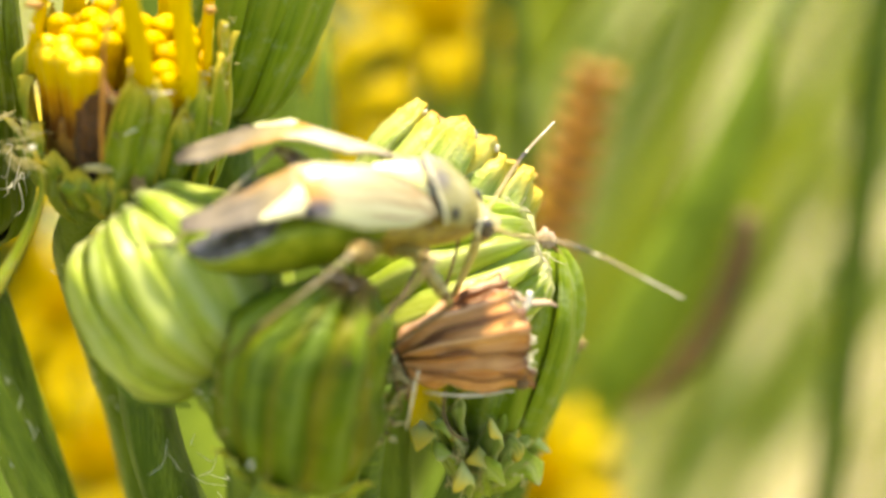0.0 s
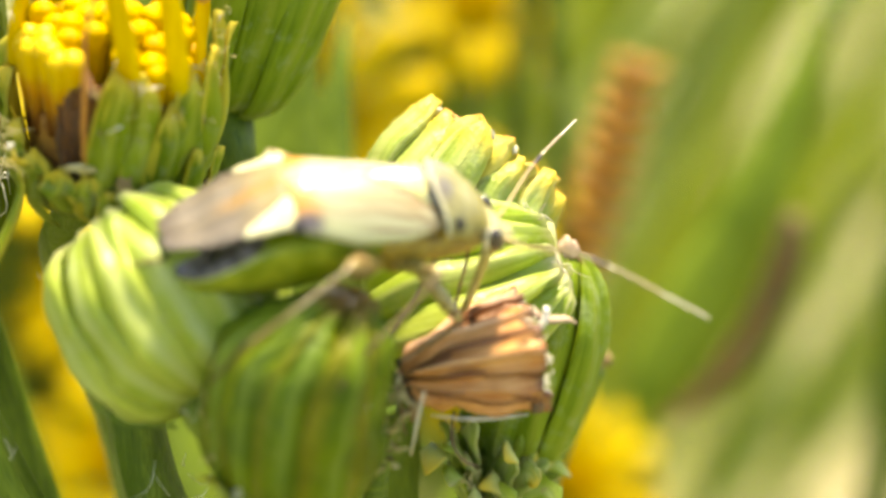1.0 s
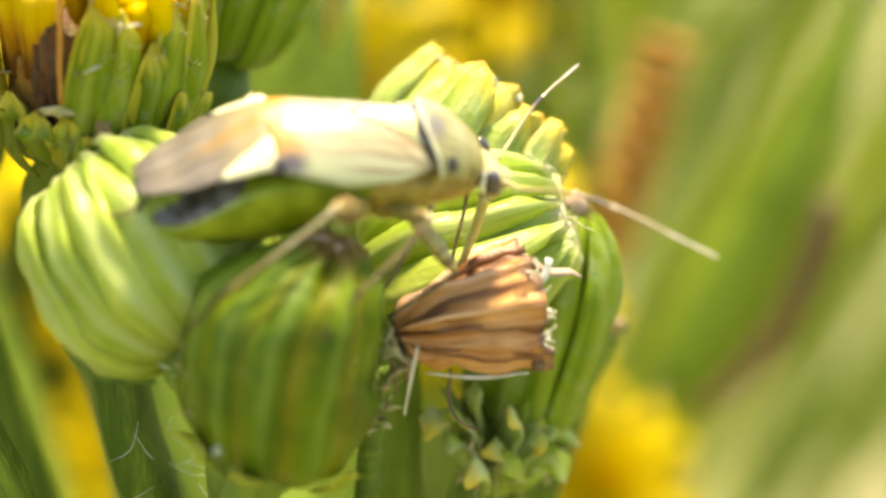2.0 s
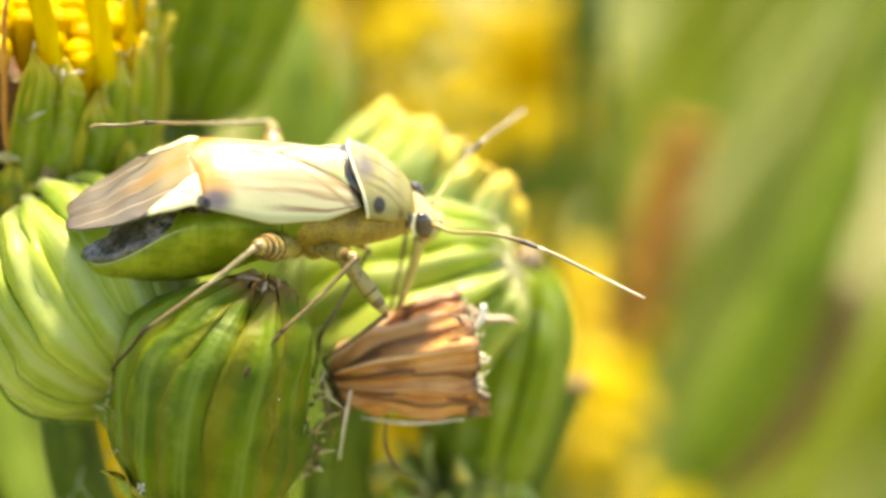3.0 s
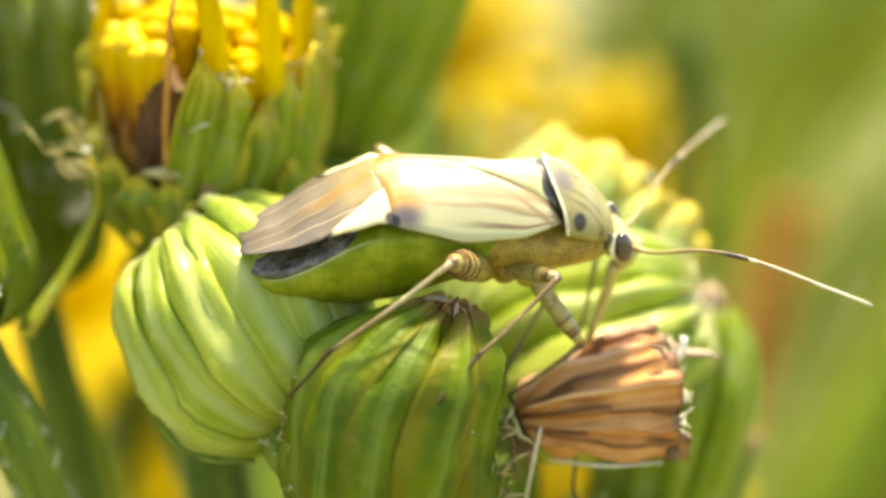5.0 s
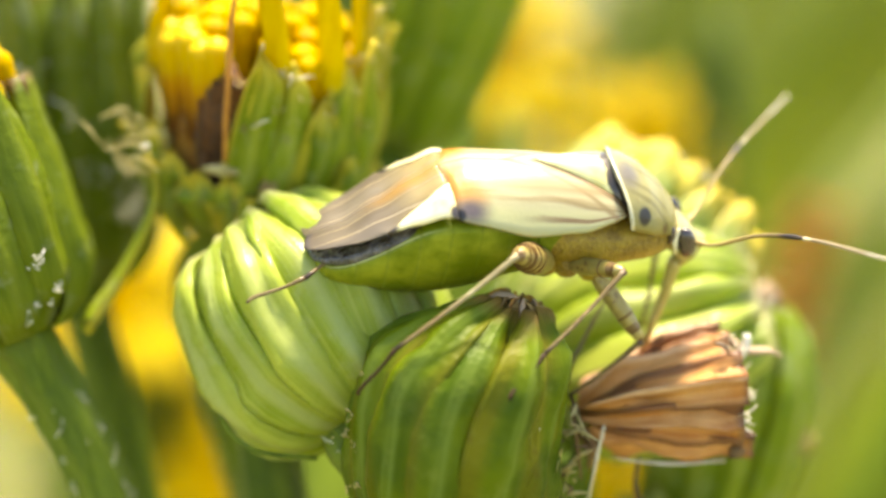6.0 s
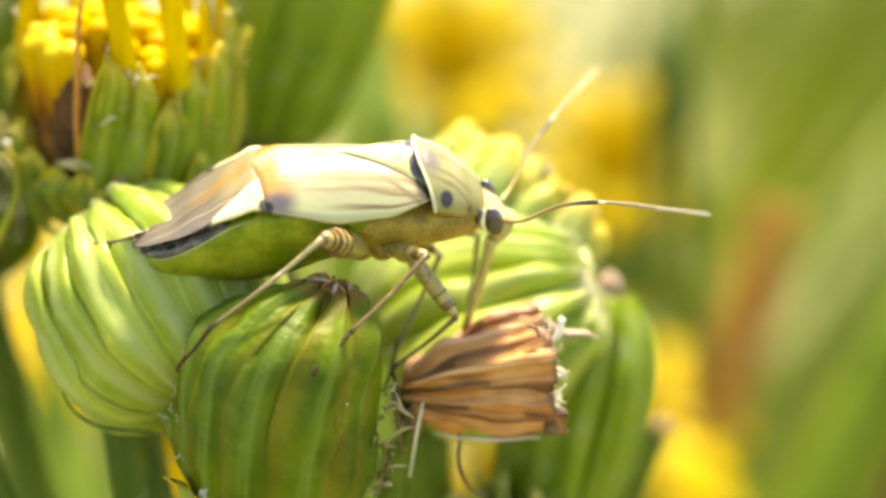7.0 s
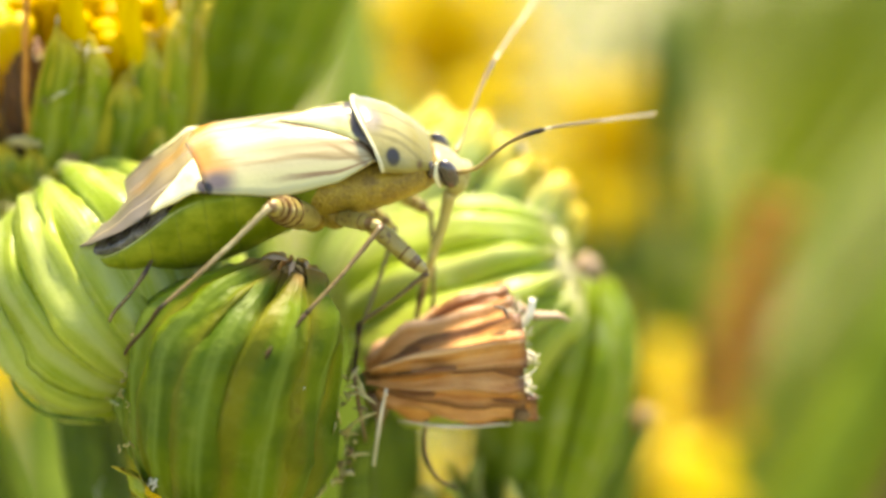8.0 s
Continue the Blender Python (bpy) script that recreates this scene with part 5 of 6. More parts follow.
    rim = calc(nt, "SUBTRACT", sp.outputs[0], calc(nt, "MULTIPLY", calc(nt, "MULTIPLY", sp.outputs[1], sp.outputs[1]), 0.27))
    c = mix(nt, step(nt, rim, 1.52, 1.47), c, (0.52, 0.50, 0.33))
    c = mix(nt, calc(nt, "MULTIPLY", step(nt, pit, 0.62, 0.7), 0.35), c, (0.2, 0.15, 0.05))
    for side in (-1, 1):
        c = mix(nt, spot(nt, mm, (2.08, side * 0.98, 0.43), (0.18, 0.2, 0.22), 0.2), c, (0.012, 0.01, 0.01))
        c = mix(nt, spot(nt, mm, (2.62, side * 0.8, 0.1), (0.09, 0.12, 0.12), 0.4), c, (0.09, 0.04, 0.015))
        c = mix(nt, calc(nt, "MULTIPLY", spot(nt, mm, (1.76, side * 0.42, 1.0), (0.24, 0.34, 0.36), 0.6), 0.85), c, (0.10, 0.09, 0.09))
        for y in (0.2, 0.62, 0.82):
            c = mix(nt, calc(nt, "MULTIPLY", spot(nt, mm, (2.25, side * y, 0.6), (0.5, 0.045, 1.2), 0.6), 0.6), c, (0.10, 0.085, 0.02))
    finish(nt, bsdf, c, 0.36, pit, 0.3, 0.03, 0.0, 0.1)
    out["pronotum"] = m
    m, nt, bsdf = material("scutellum_shell")
    mm = local_mm(nt)
    c = mix(nt, step(nt, grain(nt, mm, 1.5, 3), 0.4, 0.7), (0.74, 0.71, 0.34), (0.62, 0.57, 0.20))
    sp = nt.nodes.new("ShaderNodeSeparateXYZ")
    nt.links.new(mm, sp.inputs[0])
    front = calc(nt, "SUBTRACT", sp.outputs[0], calc(nt, "MULTIPLY", calc(nt, "MULTIPLY", sp.outputs[1], sp.outputs[1]), 0.35))
    front = calc(nt, "ADD", front, calc(nt, "MULTIPLY", calc(nt, "SUBTRACT", grain(nt, mm, 2.4, 2), 0.5), 0.3))
    c = mix(nt, step(nt, front, 1.22, 1.30), c, (0.035, 0.028, 0.024))
    c = mix(nt, spot(nt, mm, (1.05, 0.1, 1.0), (0.3, 0.1, 0.6), 0.3), c, (0.06, 0.04, 0.03))
    finish(nt, bsdf, c, 0.3, grain(nt, mm, 9, 3), 0.25, 0.03, 0.0, 0.3)
    out["scutellum"] = m
    m, nt, bsdf = material("green_abdomen")
    mm = local_mm(nt)
    sp = nt.nodes.new("ShaderNodeSeparateXYZ")
    nt.links.new(mm, sp.inputs[0])
    c = mix(nt, step(nt, grain(nt, mm, 1.3, 4), 0.35, 0.7), (0.125, 0.175, 0.006), (0.27, 0.315, 0.024))
    uv, u, v = along(nt)
    c = mix(nt, calc(nt, "MULTIPLY", step(nt, calc(nt, "ABSOLUTE", calc(nt, "SUBTRACT", u, 0.52)), 0.02, 0.005), 0.22), c, (0.34, 0.37, 0.08))
    c = mix(nt, calc(nt, "MULTIPLY", step(nt, calc(nt, "ABSOLUTE", calc(nt, "SUBTRACT", u, 0.80)), 0.012, 0.004), step(nt, sp.outputs[0], -1.6, -2.8)), c, (0.50, 0.52, 0.22))
    seg = calc(nt, "FRACT", calc(nt, "MULTIPLY", sp.outputs[0], 1.7))
    c = mix(nt, calc(nt, "MULTIPLY", step(nt, seg, 0.08, 0.0), 0.45), c, (0.12, 0.18, 0.02))
    finish(nt, bsdf, c, 0.5, calc(nt, "ADD", step(nt, seg, 0.0, 0.12), calc(nt, "MULTIPLY", grain(nt, mm, 6, 3), 0.9)), 0.6, 0.06, 0.1, 0.0, 0.2)
    out["abdomen"] = m
    # the grey patches of this colour stand for reflections on the black back
    out["tergum"] = plain_material("dark_back", (0.012, 0.010, 0.010), (0.30, 0.28, 0.27), 1.3, 0.16, 1.0, 0.4, 0, 0.8, detail=2)
    out["thorax"] = plain_material("thorax_side", (0.14, 0.082, 0.005), (0.40, 0.29, 0.028), 2.6, 0.4, 0.8, 0.1, 0, 0.2)
    out["head"] = plain_material("head_shell", (0.22, 0.20, 0.06), (0.36, 0.33, 0.14), 2.0, 0.33, 0.3, 0.04, 0, 0.3)
    out["band"] = plain_material("knee_brown", (0.085, 0.04, 0.012), (0.17, 0.09, 0.03), 3.0, 0.5, 0.3, 0.02, spec=0.2)
    out["eye"] = plain_material("eye_dark", (0.012, 0.008, 0.007), (0.05, 0.03, 0.025), 4.0, 0.2, 0.5, 0.02, 0, 0.8)
    out["pale"] = plain_material("pale_rim", (0.62, 0.60, 0.40), (0.74, 0.72, 0.5), 3.0, 0.35, 0.2, 0.02)
    m, nt, bsdf = material("leg_shell")
    mm = local_mm(nt)
    sp = nt.nodes.new("ShaderNodeSeparateXYZ")
    nt.links.new(mm, sp.inputs[0])
    c = mix(nt, step(nt, grain(nt, mm, 2.2, 3), 0.4, 0.7), (0.30, 0.24, 0.06), (0.42, 0.35, 0.13))
    c = mix(nt, calc(nt, "MULTIPLY", step(nt, grain(nt, mm, 6.5, 2), 0.58, 0.64), 0.75), c, (0.12, 0.06, 0.02))
    uv, u, v = along(nt)
    hoops = calc(nt, "FRACT", calc(nt, "MULTIPLY", v, 5.2))
    c = mix(nt, calc(nt, "MULTIPLY", calc(nt, "MULTIPLY", step(nt, hoops, 0.5, 0.35), step(nt, v, 0.62, 0.7)), 0.85), c, (0.13, 0.065, 0.02))
    finish(nt, bsdf, c, 0.35, grain(nt, mm, 10, 2), 0.3, 0.02, 0.1, 0.2)
    out["femur"] = m
    m, nt, bsdf = material("beak_shell")
    uv, u, v = along(nt)
    c = mix(nt, step(nt, grain(nt, local_mm(nt), 3.0, 3), 0.4, 0.7), (0.42, 0.36, 0.10), (0.54, 0.48, 0.2))
    c = mix(nt, step(nt, v, 0.62, 0.8), c, (0.07, 0.04, 0.02))
    finish(nt, bsdf, c, 0.35, grain(nt, local_mm(nt), 10, 2), 0.3, 0.02, 0.1, 0.2)
    out["beak"] = m
    m, nt, bsdf = material("tibia_shell")
    uv, u, v = along(nt)
    mm = local_mm(nt)
    c = mix(nt, step(nt, grain(nt, mm, 3.0, 3), 0.4, 0.7), (0.13, 0.09, 0.035), (0.26, 0.19, 0.08))
    c = mix(nt, step(nt, v, 0.86, 0.97), c, (0.05, 0.03, 0.02))
    c = mix(nt, step(nt, v, 0.05, 0.01), c, (0.10, 0.06, 0.03))
    finish(nt, bsdf, c, 0.4, grain(nt, mm, 12, 2), 0.3, 0.02, 0.1)
    out["tibia"] = m
    m, nt, bsdf = material("pale_tibia_shell")
    uv, u, v = along(nt)
    mm = local_mm(nt)
    c = mix(nt, step(nt, grain(nt, mm, 3.0, 3), 0.4, 0.7), (0.30, 0.25, 0.13), (0.46, 0.41, 0.25))
    c = mix(nt, step(nt, v, 0.35, 0.7), c, (0.20, 0.14, 0.06))
    c = mix(nt, step(nt, v, 0.88, 0.97), c, (0.05, 0.03, 0.02))
    finish(nt, bsdf, c, 0.4, grain(nt, mm, 12, 2), 0.3, 0.02, 0.1)
    out["hind_tibia"] = m
    out["tarsus"] = plain_material("tarsus_dark", (0.012, 0.008, 0.006), (0.06, 0.035, 0.015), 3.0, 0.6, 0.3, 0.02, spec=0.15)
    m, nt, bsdf = material("antenna_shell")
    uv, u, v = along(nt)
    mm = local_mm(nt)
    c = mix(nt, step(nt, v, 0.2, 0.62), (0.36, 0.27, 0.09), (0.11, 0.07, 0.03))
    dark = calc(nt, "MULTIPLY", step(nt, v, 0.47, 0.52), step(nt, v, 0.585, 0.575))
    c = mix(nt, dark, c, (0.03, 0.02, 0.015))
    c = mix(nt, calc(nt, "MULTIPLY", step(nt, v, 0.58, 0.6), step(nt, v, 0.95, 0.75)), c, (0.30, 0.23, 0.13))
    c = mix(nt, calc(nt, "MULTIPLY", step(nt, v, 0.575, 0.585), step(nt, v, 0.615, 0.6)), c, (0.62, 0.55, 0.36))
    c = mix(nt, step(nt, v, 0.77, 0.80), c, (0.48, 0.42, 0.32))
    finish(nt, bsdf, c, 0.42, grain(nt, mm, 12, 2), 0.3, 0.02, 0.05)
    out["antenna"] = m
    return out


BM = bug_materials()
RIDGE = ((-4.6, -1.02), (-3.8, -0.66), (-3.1, -0.1), (-2.4, 0.48), (-1.95, 0.84), (-1.4, 1.0), (0.0, 1.03), (1.5, 1.0), (1.9, 0.9))
MARGIN = ((-4.6, -1.0), (-3.5, -0.44), (-3.0, -0.1), (-2.45, 0.16), (-1.9, 0.42), (-1.2, 0.3), (-0.2, 0.13), (0.9, 0.23), (1.75, 0.45))
HALF = ((-4.6, 0.82), (-4.0, 1.08), (-3.0, 1.26), (-1.9, 1.4), (-0.2, 1.46), (0.9, 1.36), (1.5, 1.18), (1.85, 0.98))


def back(x, y):
    """The bug's rounded back: height at a place of its outline."""
    h, low, b = value_line(RIDGE, x), value_line(MARGIN, x), value_line(HALF, x)
    return h - (h - low) * abs(y / b) ** 2.2


def wing_piece(name, side, v0, v1, start, end, inner, lift=0.0, n=18, k=11, thick=0.045, bow=0.0):
    """A plate on the back between two lines across it; inner: the inner edge over x."""
    rings = []
    for i in range(n + 1):
        top, low = [], []
        for j in range(k):
            v = v0 + (v1 - v0) * j / (k - 1)
            s = i / n
            x = start(v) + (end(v) - start(v)) * s
            yi, b = inner(x), value_line(HALF, x)
            y = yi + (b - yi) * v
            z = back(x, y) + lift + bow * math.sin(math.pi * s) * math.sin(math.pi * (v - v0) / (v1 - v0))
            top.append(Vector((x, y * side, z)))
            low.append(Vector((x, y * side, z - thick)))
        rings.append(top + low[::-1])
    return ring_mesh(name, rings)


def scut_edge(x):
    return max(0.0, 0.78 * (x + 0.05) / 1.55)


def hemelytron(side, bug, lift):
    def inner(x):
        return scut_edge(x) + 0.015 if x > 0.05 else (0.01 if side < 0 else -0.12) * min(1, -x * 2 + 0.1)

    def c_end(v):
        return -2.0 + 0.36 * v

    def wedge_end(v):
        return c_end(v) - 0.06 - 1.28 * max(0, (v - 0.52) / 0.48) ** 0.8

    def tip(v):
        return -4.5 + 0.12 * max(0, (0.5 - v) / 0.5) ** 2 + 1.45 * max(0, (v - 0.5) / 0.5) ** 2.6

    meshes = [
        ("hemelytron", wing_piece("hemelytron", side, 0, 1, lambda v: 1.74 + 0.06 * v, c_end, inner, lift, 26, 15, 0.05, 0.05), BM["corium"]),
        ("cuneus", wing_piece("cuneus", side, 0.5, 1, lambda v: c_end(v) - 0.02, wedge_end, inner, lift + 0.015, 10, 8, 0.05, 0.04), BM["cuneus"]),
        ("membrane", wing_piece("membrane", side, 0, 1, lambda v: wedge_end(v) - 0.01 if v > 0.52 else c_end(v) + 0.03, tip, inner, lift - 0.02, 18, 15, 0.02, 0.05), BM["membrane"]),
    ]
    wing = part("hemelytron", meshes[0][1], meshes[0][2], bug, "cream-green wing cover with brown streaks and a dark spot")
    part("cuneus", meshes[1][1], meshes[1][2], wing, "pale yellow wedge of the wing cover")
    part("membrane", meshes[2][1], meshes[2][2], wing, "smoky brown translucent wing tip")
    return wing


def shell_rings(rows, k=20):
    """Rings across x: rows of (x, centre z, half width, half height up, half height down)."""
    rings = []
    for x, zc, w, up, down in rows:
        ring = []
        for j in range(k):
            a = 2 * math.pi * j / k
            ring.append(Vector((x, w * math.sin(a), zc + (up if math.cos(a) > 0 else down) * math.cos(a))))
        rings.append(ring)
    return rings


def smooth_rows(rows, n):
    """Rows of numbers refined to n + 1 by smooth curves."""
    a = smooth_line([(r[0], r[1], r[2]) for r in rows], n)
    b = smooth_line([(r[3], r[4], 0) for r in rows], n)
    return [(p.x, p.y, max(p.z, 0.01), max(q.x, 0.01), max(q.y, 0.01)) for p, q in zip(a, b)]


def leg_meshes(femur, tibia, thick):
    return (
        tube("femur", [(0, 0, 0), (0, 0.03, femur * 0.5), (0, 0, femur)], [(0, thick * 0.7), (0.3, thick), (0.6, thick), (0.75, thick * 0.92), (0.9, thick * 0.66), (1, thick * 0.3)], 24, 12, 0.06),
        tube("tibia", [(0, 0, 0), (0.03, 0, tibia * 0.5), (0, 0, tibia)], [(0, 0.085), (0.05, 0.06), (0.5, 0.045), (0.97, 0.042), (1, 0.055)], 16, 8, 0.1),
        tube("tarsus", [(0, 0, 0), (0.03, 0, 0.5), (0, 0.02, 1.05), (0.06, 0, 1.25)], [(0, 0.055), (0.3, 0.036), (0.6, 0.042), (0.9, 0.04), (1, 0.015)], 10, 7),
    )


def hoop(name, z, radius, width):
    """A thin band round the z axis."""
    rings = []
    for i in range(25):
        a = 2 * math.pi * i / 24
        d = Vector((math.cos(a), math.sin(a), 0))
        rings.append([d * (radius + 0.4 * width * math.cos(b)) + Vector((0, 0.03 * math.sin(math.pi * min(z / 2.1, 1)), z + width * math.sin(b))) for b in (2 * math.pi * k / 6 for k in range(6))])
    return ring_mesh(name, rings, (False, False))


# hip (bug space), femur and tibia length, thickness, way the knee points (world)
LEGS = {
    "near_hind": ((0.395, -0.62, -0.96), 2.08, 2.96, 0.31, (-0.364, -1.0, 0.278)),
    "near_middle": ((0.85, -0.65, -0.95), 1.65, 2.35, 0.18, (1.0, -0.35, 0.5)),
    "near_front": ((1.36, -0.66, -1.0), 1.83, 1.9, 0.19, (0.89, -0.19, -0.43)),
    "far_hind": ((0.1, 0.75, -0.75), 2.5, 3.75, 0.27, (-0.2, 0.55, 1.0)),
    "far_middle": ((0.85, 0.65, -0.95), 1.7, 2.3, 0.15, (1.0, 0.5, 0.2)),
    "far_front": ((1.75, 0.55, -0.85), 1.6, 2.0, 0.16, (1.0, 0.6, 0.1)),
}


def build_bug():
    bug = thing("plant_bug", Matrix.Translation(HEAD), "slender cream and green plant bug feeding on the buds", "insect")
    parts = {}
    rows = smooth_rows([(1.2, -0.25, 0.5, 0.4, 0.5), (0.6, -0.15, 1.0, 0.5, 1.0), (-0.4, 0.02, 1.3, 0.4, 1.47), (-1.2, 0.14, 1.4, 0.3, 1.93), (-2.2, -0.03, 1.4, 0.25, 1.95), (-3.2, -0.7, 1.24, 0.15, 1.18), (-3.9, -1.12, 0.95, 0.1, 0.6), (-4.3, -1.18, 0.5, 0.08, 0.3), (-4.42, -1.2, 0.03, 0.03, 0.03)], 34)
    parts["abdomen"] = part("abdomen", ring_mesh("abdomen", shell_rings(rows, 32)), BM["abdomen"], bug, "glossy green abdomen with a pale seam")
    rows = smooth_rows([(-0.6, 0.25, 1.0, 0.3, 0.3), (-1.6, 0.15, 1.22, 0.3, 0.3), (-2.4, -0.1, 1.26, 0.24, 0.35), (-3.0, -0.45, 1.2, 0.25, 0.45), (-3.7, -0.85, 1.04, 0.2, 0.4), (-4.3, -1.08, 0.62, 0.1, 0.16), (-4.46, -1.1, 0.02, 0.02, 0.02)], 24)
    parts["back_plate"] = part("back_plate", ring_mesh("back_plate", shell_rings(rows, 24)), BM["tergum"], bug, "wet-looking blackish back under the wings")
    rows = smooth_rows([(3.05, -0.25, 0.5, 0.35, 0.45), (2.7, -0.3, 0.78, 0.5, 0.55), (2.1, -0.3, 1.0, 0.6, 0.68), (1.4, -0.3, 1.1, 0.6, 0.78), (0.5, -0.3, 1.1, 0.6, 0.74), (-0.1, -0.3, 0.9, 0.5, 0.7)], 18)
    part("thorax", ring_mesh("thorax", shell_rings(rows, 28)), BM["thorax"], bug, "yellowish-tan underside of the thorax")
    # pronotum: a saddle-shaped shield with a rolled rear edge
    rings = []
    for i in range(19):
        s = i / 18
        top, low = [], []
        for j in range(25):
            a = radians(-86 + 172 * j / 24)
            x = 1.42 + 0.42 * math.sin(a) ** 2 * (1 - s) + 1.5 * s + 0.06 * s * math.cos(a)
            w = value_line(((0, 1.25), (0.45, 1.14), (0.8, 0.88), (1, 0.66)), s)
            zc = 0.2 - 0.36 * s
            hh = value_line(((0, 1.02), (0.2, 1.04), (0.45, 0.97), (0.75, 0.76), (1, 0.42)), s)
            edge = 0.05 * math.exp(-(s / 0.05) ** 2) + 0.06 * math.exp(-((s - 0.93) / 0.05) ** 2)
            z = zc + (hh + edge) * math.cos(a) * (1 + 0.04 * math.cos(2 * a))
            top.append(Vector((x, (w + edge * 0.5) * math.sin(a), z)))
            low.append(Vector((x, (w - 0.06) * math.sin(a), zc + (hh - 0.06) * math.cos(a))))
        rings.append(top + low[::-1])
    part("pronotum", ring_mesh("pronotum", rings), BM["pronotum"], bug, "yellow-green shield with a black spot on each side")
    rings = []
    for i in range(13):
        x = 1.75 - 1.79 * i / 12
        w = 0.9 * max(0.02, (x + 0.05) / 1.8)
        ring = [Vector((x, w * (-1 + 2 * j / 10), back(x, w * (-1 + 2 * j / 10)) + 0.05 + 0.17 * (1 - (-1 + 2 * j / 10) ** 2) * min(1, w * 2))) for j in range(11)]
        rings.append(ring + [p - Vector((0, 0, 0.12)) for p in ring[::-1]])
    part("scutellum", ring_mesh("scutellum", rings), BM["scutellum"], bug, "pale yellow triangle between the wing covers")
    parts["near_wing"] = hemelytron(-1, bug, 0.02)
    parts["far_wing"] = hemelytron(1, bug, -0.03)
    rows = smooth_rows([(2.8, -0.28, 0.45, 0.34, 0.38), (3.1, -0.32, 0.6, 0.34, 0.5), (3.38, -0.42, 0.52, 0.28, 0.6), (3.58, -0.58, 0.36, 0.22, 0.52), (3.7, -0.76, 0.16, 0.12, 0.26), (3.74, -0.8, 0.02, 0.02, 0.03)], 16)
    head_part = part("head", ring_mesh("head", shell_rings(rows, 22)), BM["head"], bug, "small yellowish head")
    for side in (-1, 1):
        eye = part("eye", blob("eye", (0, 0, 0), (0.21, 0.18, 0.36), 10, 16), BM["eye"], head_part, "glossy black compound eye", Matrix.Translation(Vector((3.24, side * 0.62, -0.32)) * MM) @ Matrix.Rotation(radians(-18), 4, "Y"))
        if side < 0:
            parts["near_eye"] = eye
        part("eye_rim", tube("eye_rim", [(3.02, side * 0.66, 0.02), (2.97, side * 0.72, -0.25), (3.05, side * 0.7, -0.55)], [(0, 0.03), (0.5, 0.06), (1, 0.03)], 8, 7), BM["pale"], head_part, "pale stripe behind the eye")
        part("collar_mark", blob("collar_mark", (2.88, side * 0.66, -0.14), (0.09, 0.12, 0.22), 7, 10), BM["eye"], head_part, "black mark behind the eye")
    part("snout", tube("snout", [(3.5, 0, -0.5), (3.5, 0, -0.85), (3.36, 0, -1.15)], [(0, 0.34), (0.5, 0.25), (1, 0.15)], 8, 12), BM["head"], head_part)
    parts["beak"] = part("beak", tube("beak", [(0, 0, 0), (0.02, 0, -0.8), (-0.03, 0, -2.0), (0, 0, -3.15)], [(0, 0.15), (0.3, 0.115), (0.75, 0.085), (0.9, 0.055), (1, 0.025)], 18, 9, 0.05), BM["beak"], bug, "jointed feeding beak with a dark tip")
    for name, side in (("near_antenna", -1), ("far_antenna", 1)):
        line = [(0, 0, 0), (0.55, 0, 0.0), (1.6, 0, 0.3), (2.75, 0, 0.34), (4.1, 0, 0.16), (5.2, 0, 0.0)]
        parts[name] = part("antenna", tube("antenna", line, [(0, 0.055), (0.06, 0.08), (0.12, 0.045), (0.4, 0.042), (0.55, 0.056), (0.58, 0.036), (0.76, 0.042), (0.79, 0.032), (1, 0.028)], 40, 8), BM["antenna"], bug, "long four-jointed antenna with dark joints")
    for name, (hip, fem, tib, thick, _) in LEGS.items():
        a, b, c = leg_meshes(fem, tib, thick)
        thigh = part("femur", a, BM["femur"], bug)
        for v in (0.6, 0.72, 0.82, 0.9) if name == "near_hind" else (0.66, 0.86):
            r = value_line(((0, thick * 0.7), (0.3, thick), (0.6, thick), (0.75, thick * 0.92), (0.9, thick * 0.66), (1, thick * 0.3)), v)
            part("knee_band", hoop("knee_band", fem * v, r * 1.0, 0.12 * thick), BM["band"], thigh, "brown band round the knee")
        parts[name] = (thigh, part("tibia", b, BM["hind_tibia" if "hind" in name else "tibia"], bug), part("tarsus", c, BM["tibia" if name == "far_hind" else "tarsus"], bug, "dark clawed foot"))
        part("coxa", blob("coxa", hip, (0.3, 0.26, 0.3), 8, 10), BM["thorax"], bug)
    return bug, parts


bug, bug_parts = build_bug()
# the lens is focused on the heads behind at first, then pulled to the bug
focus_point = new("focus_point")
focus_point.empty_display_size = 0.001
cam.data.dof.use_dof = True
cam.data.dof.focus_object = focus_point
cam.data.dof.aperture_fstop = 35

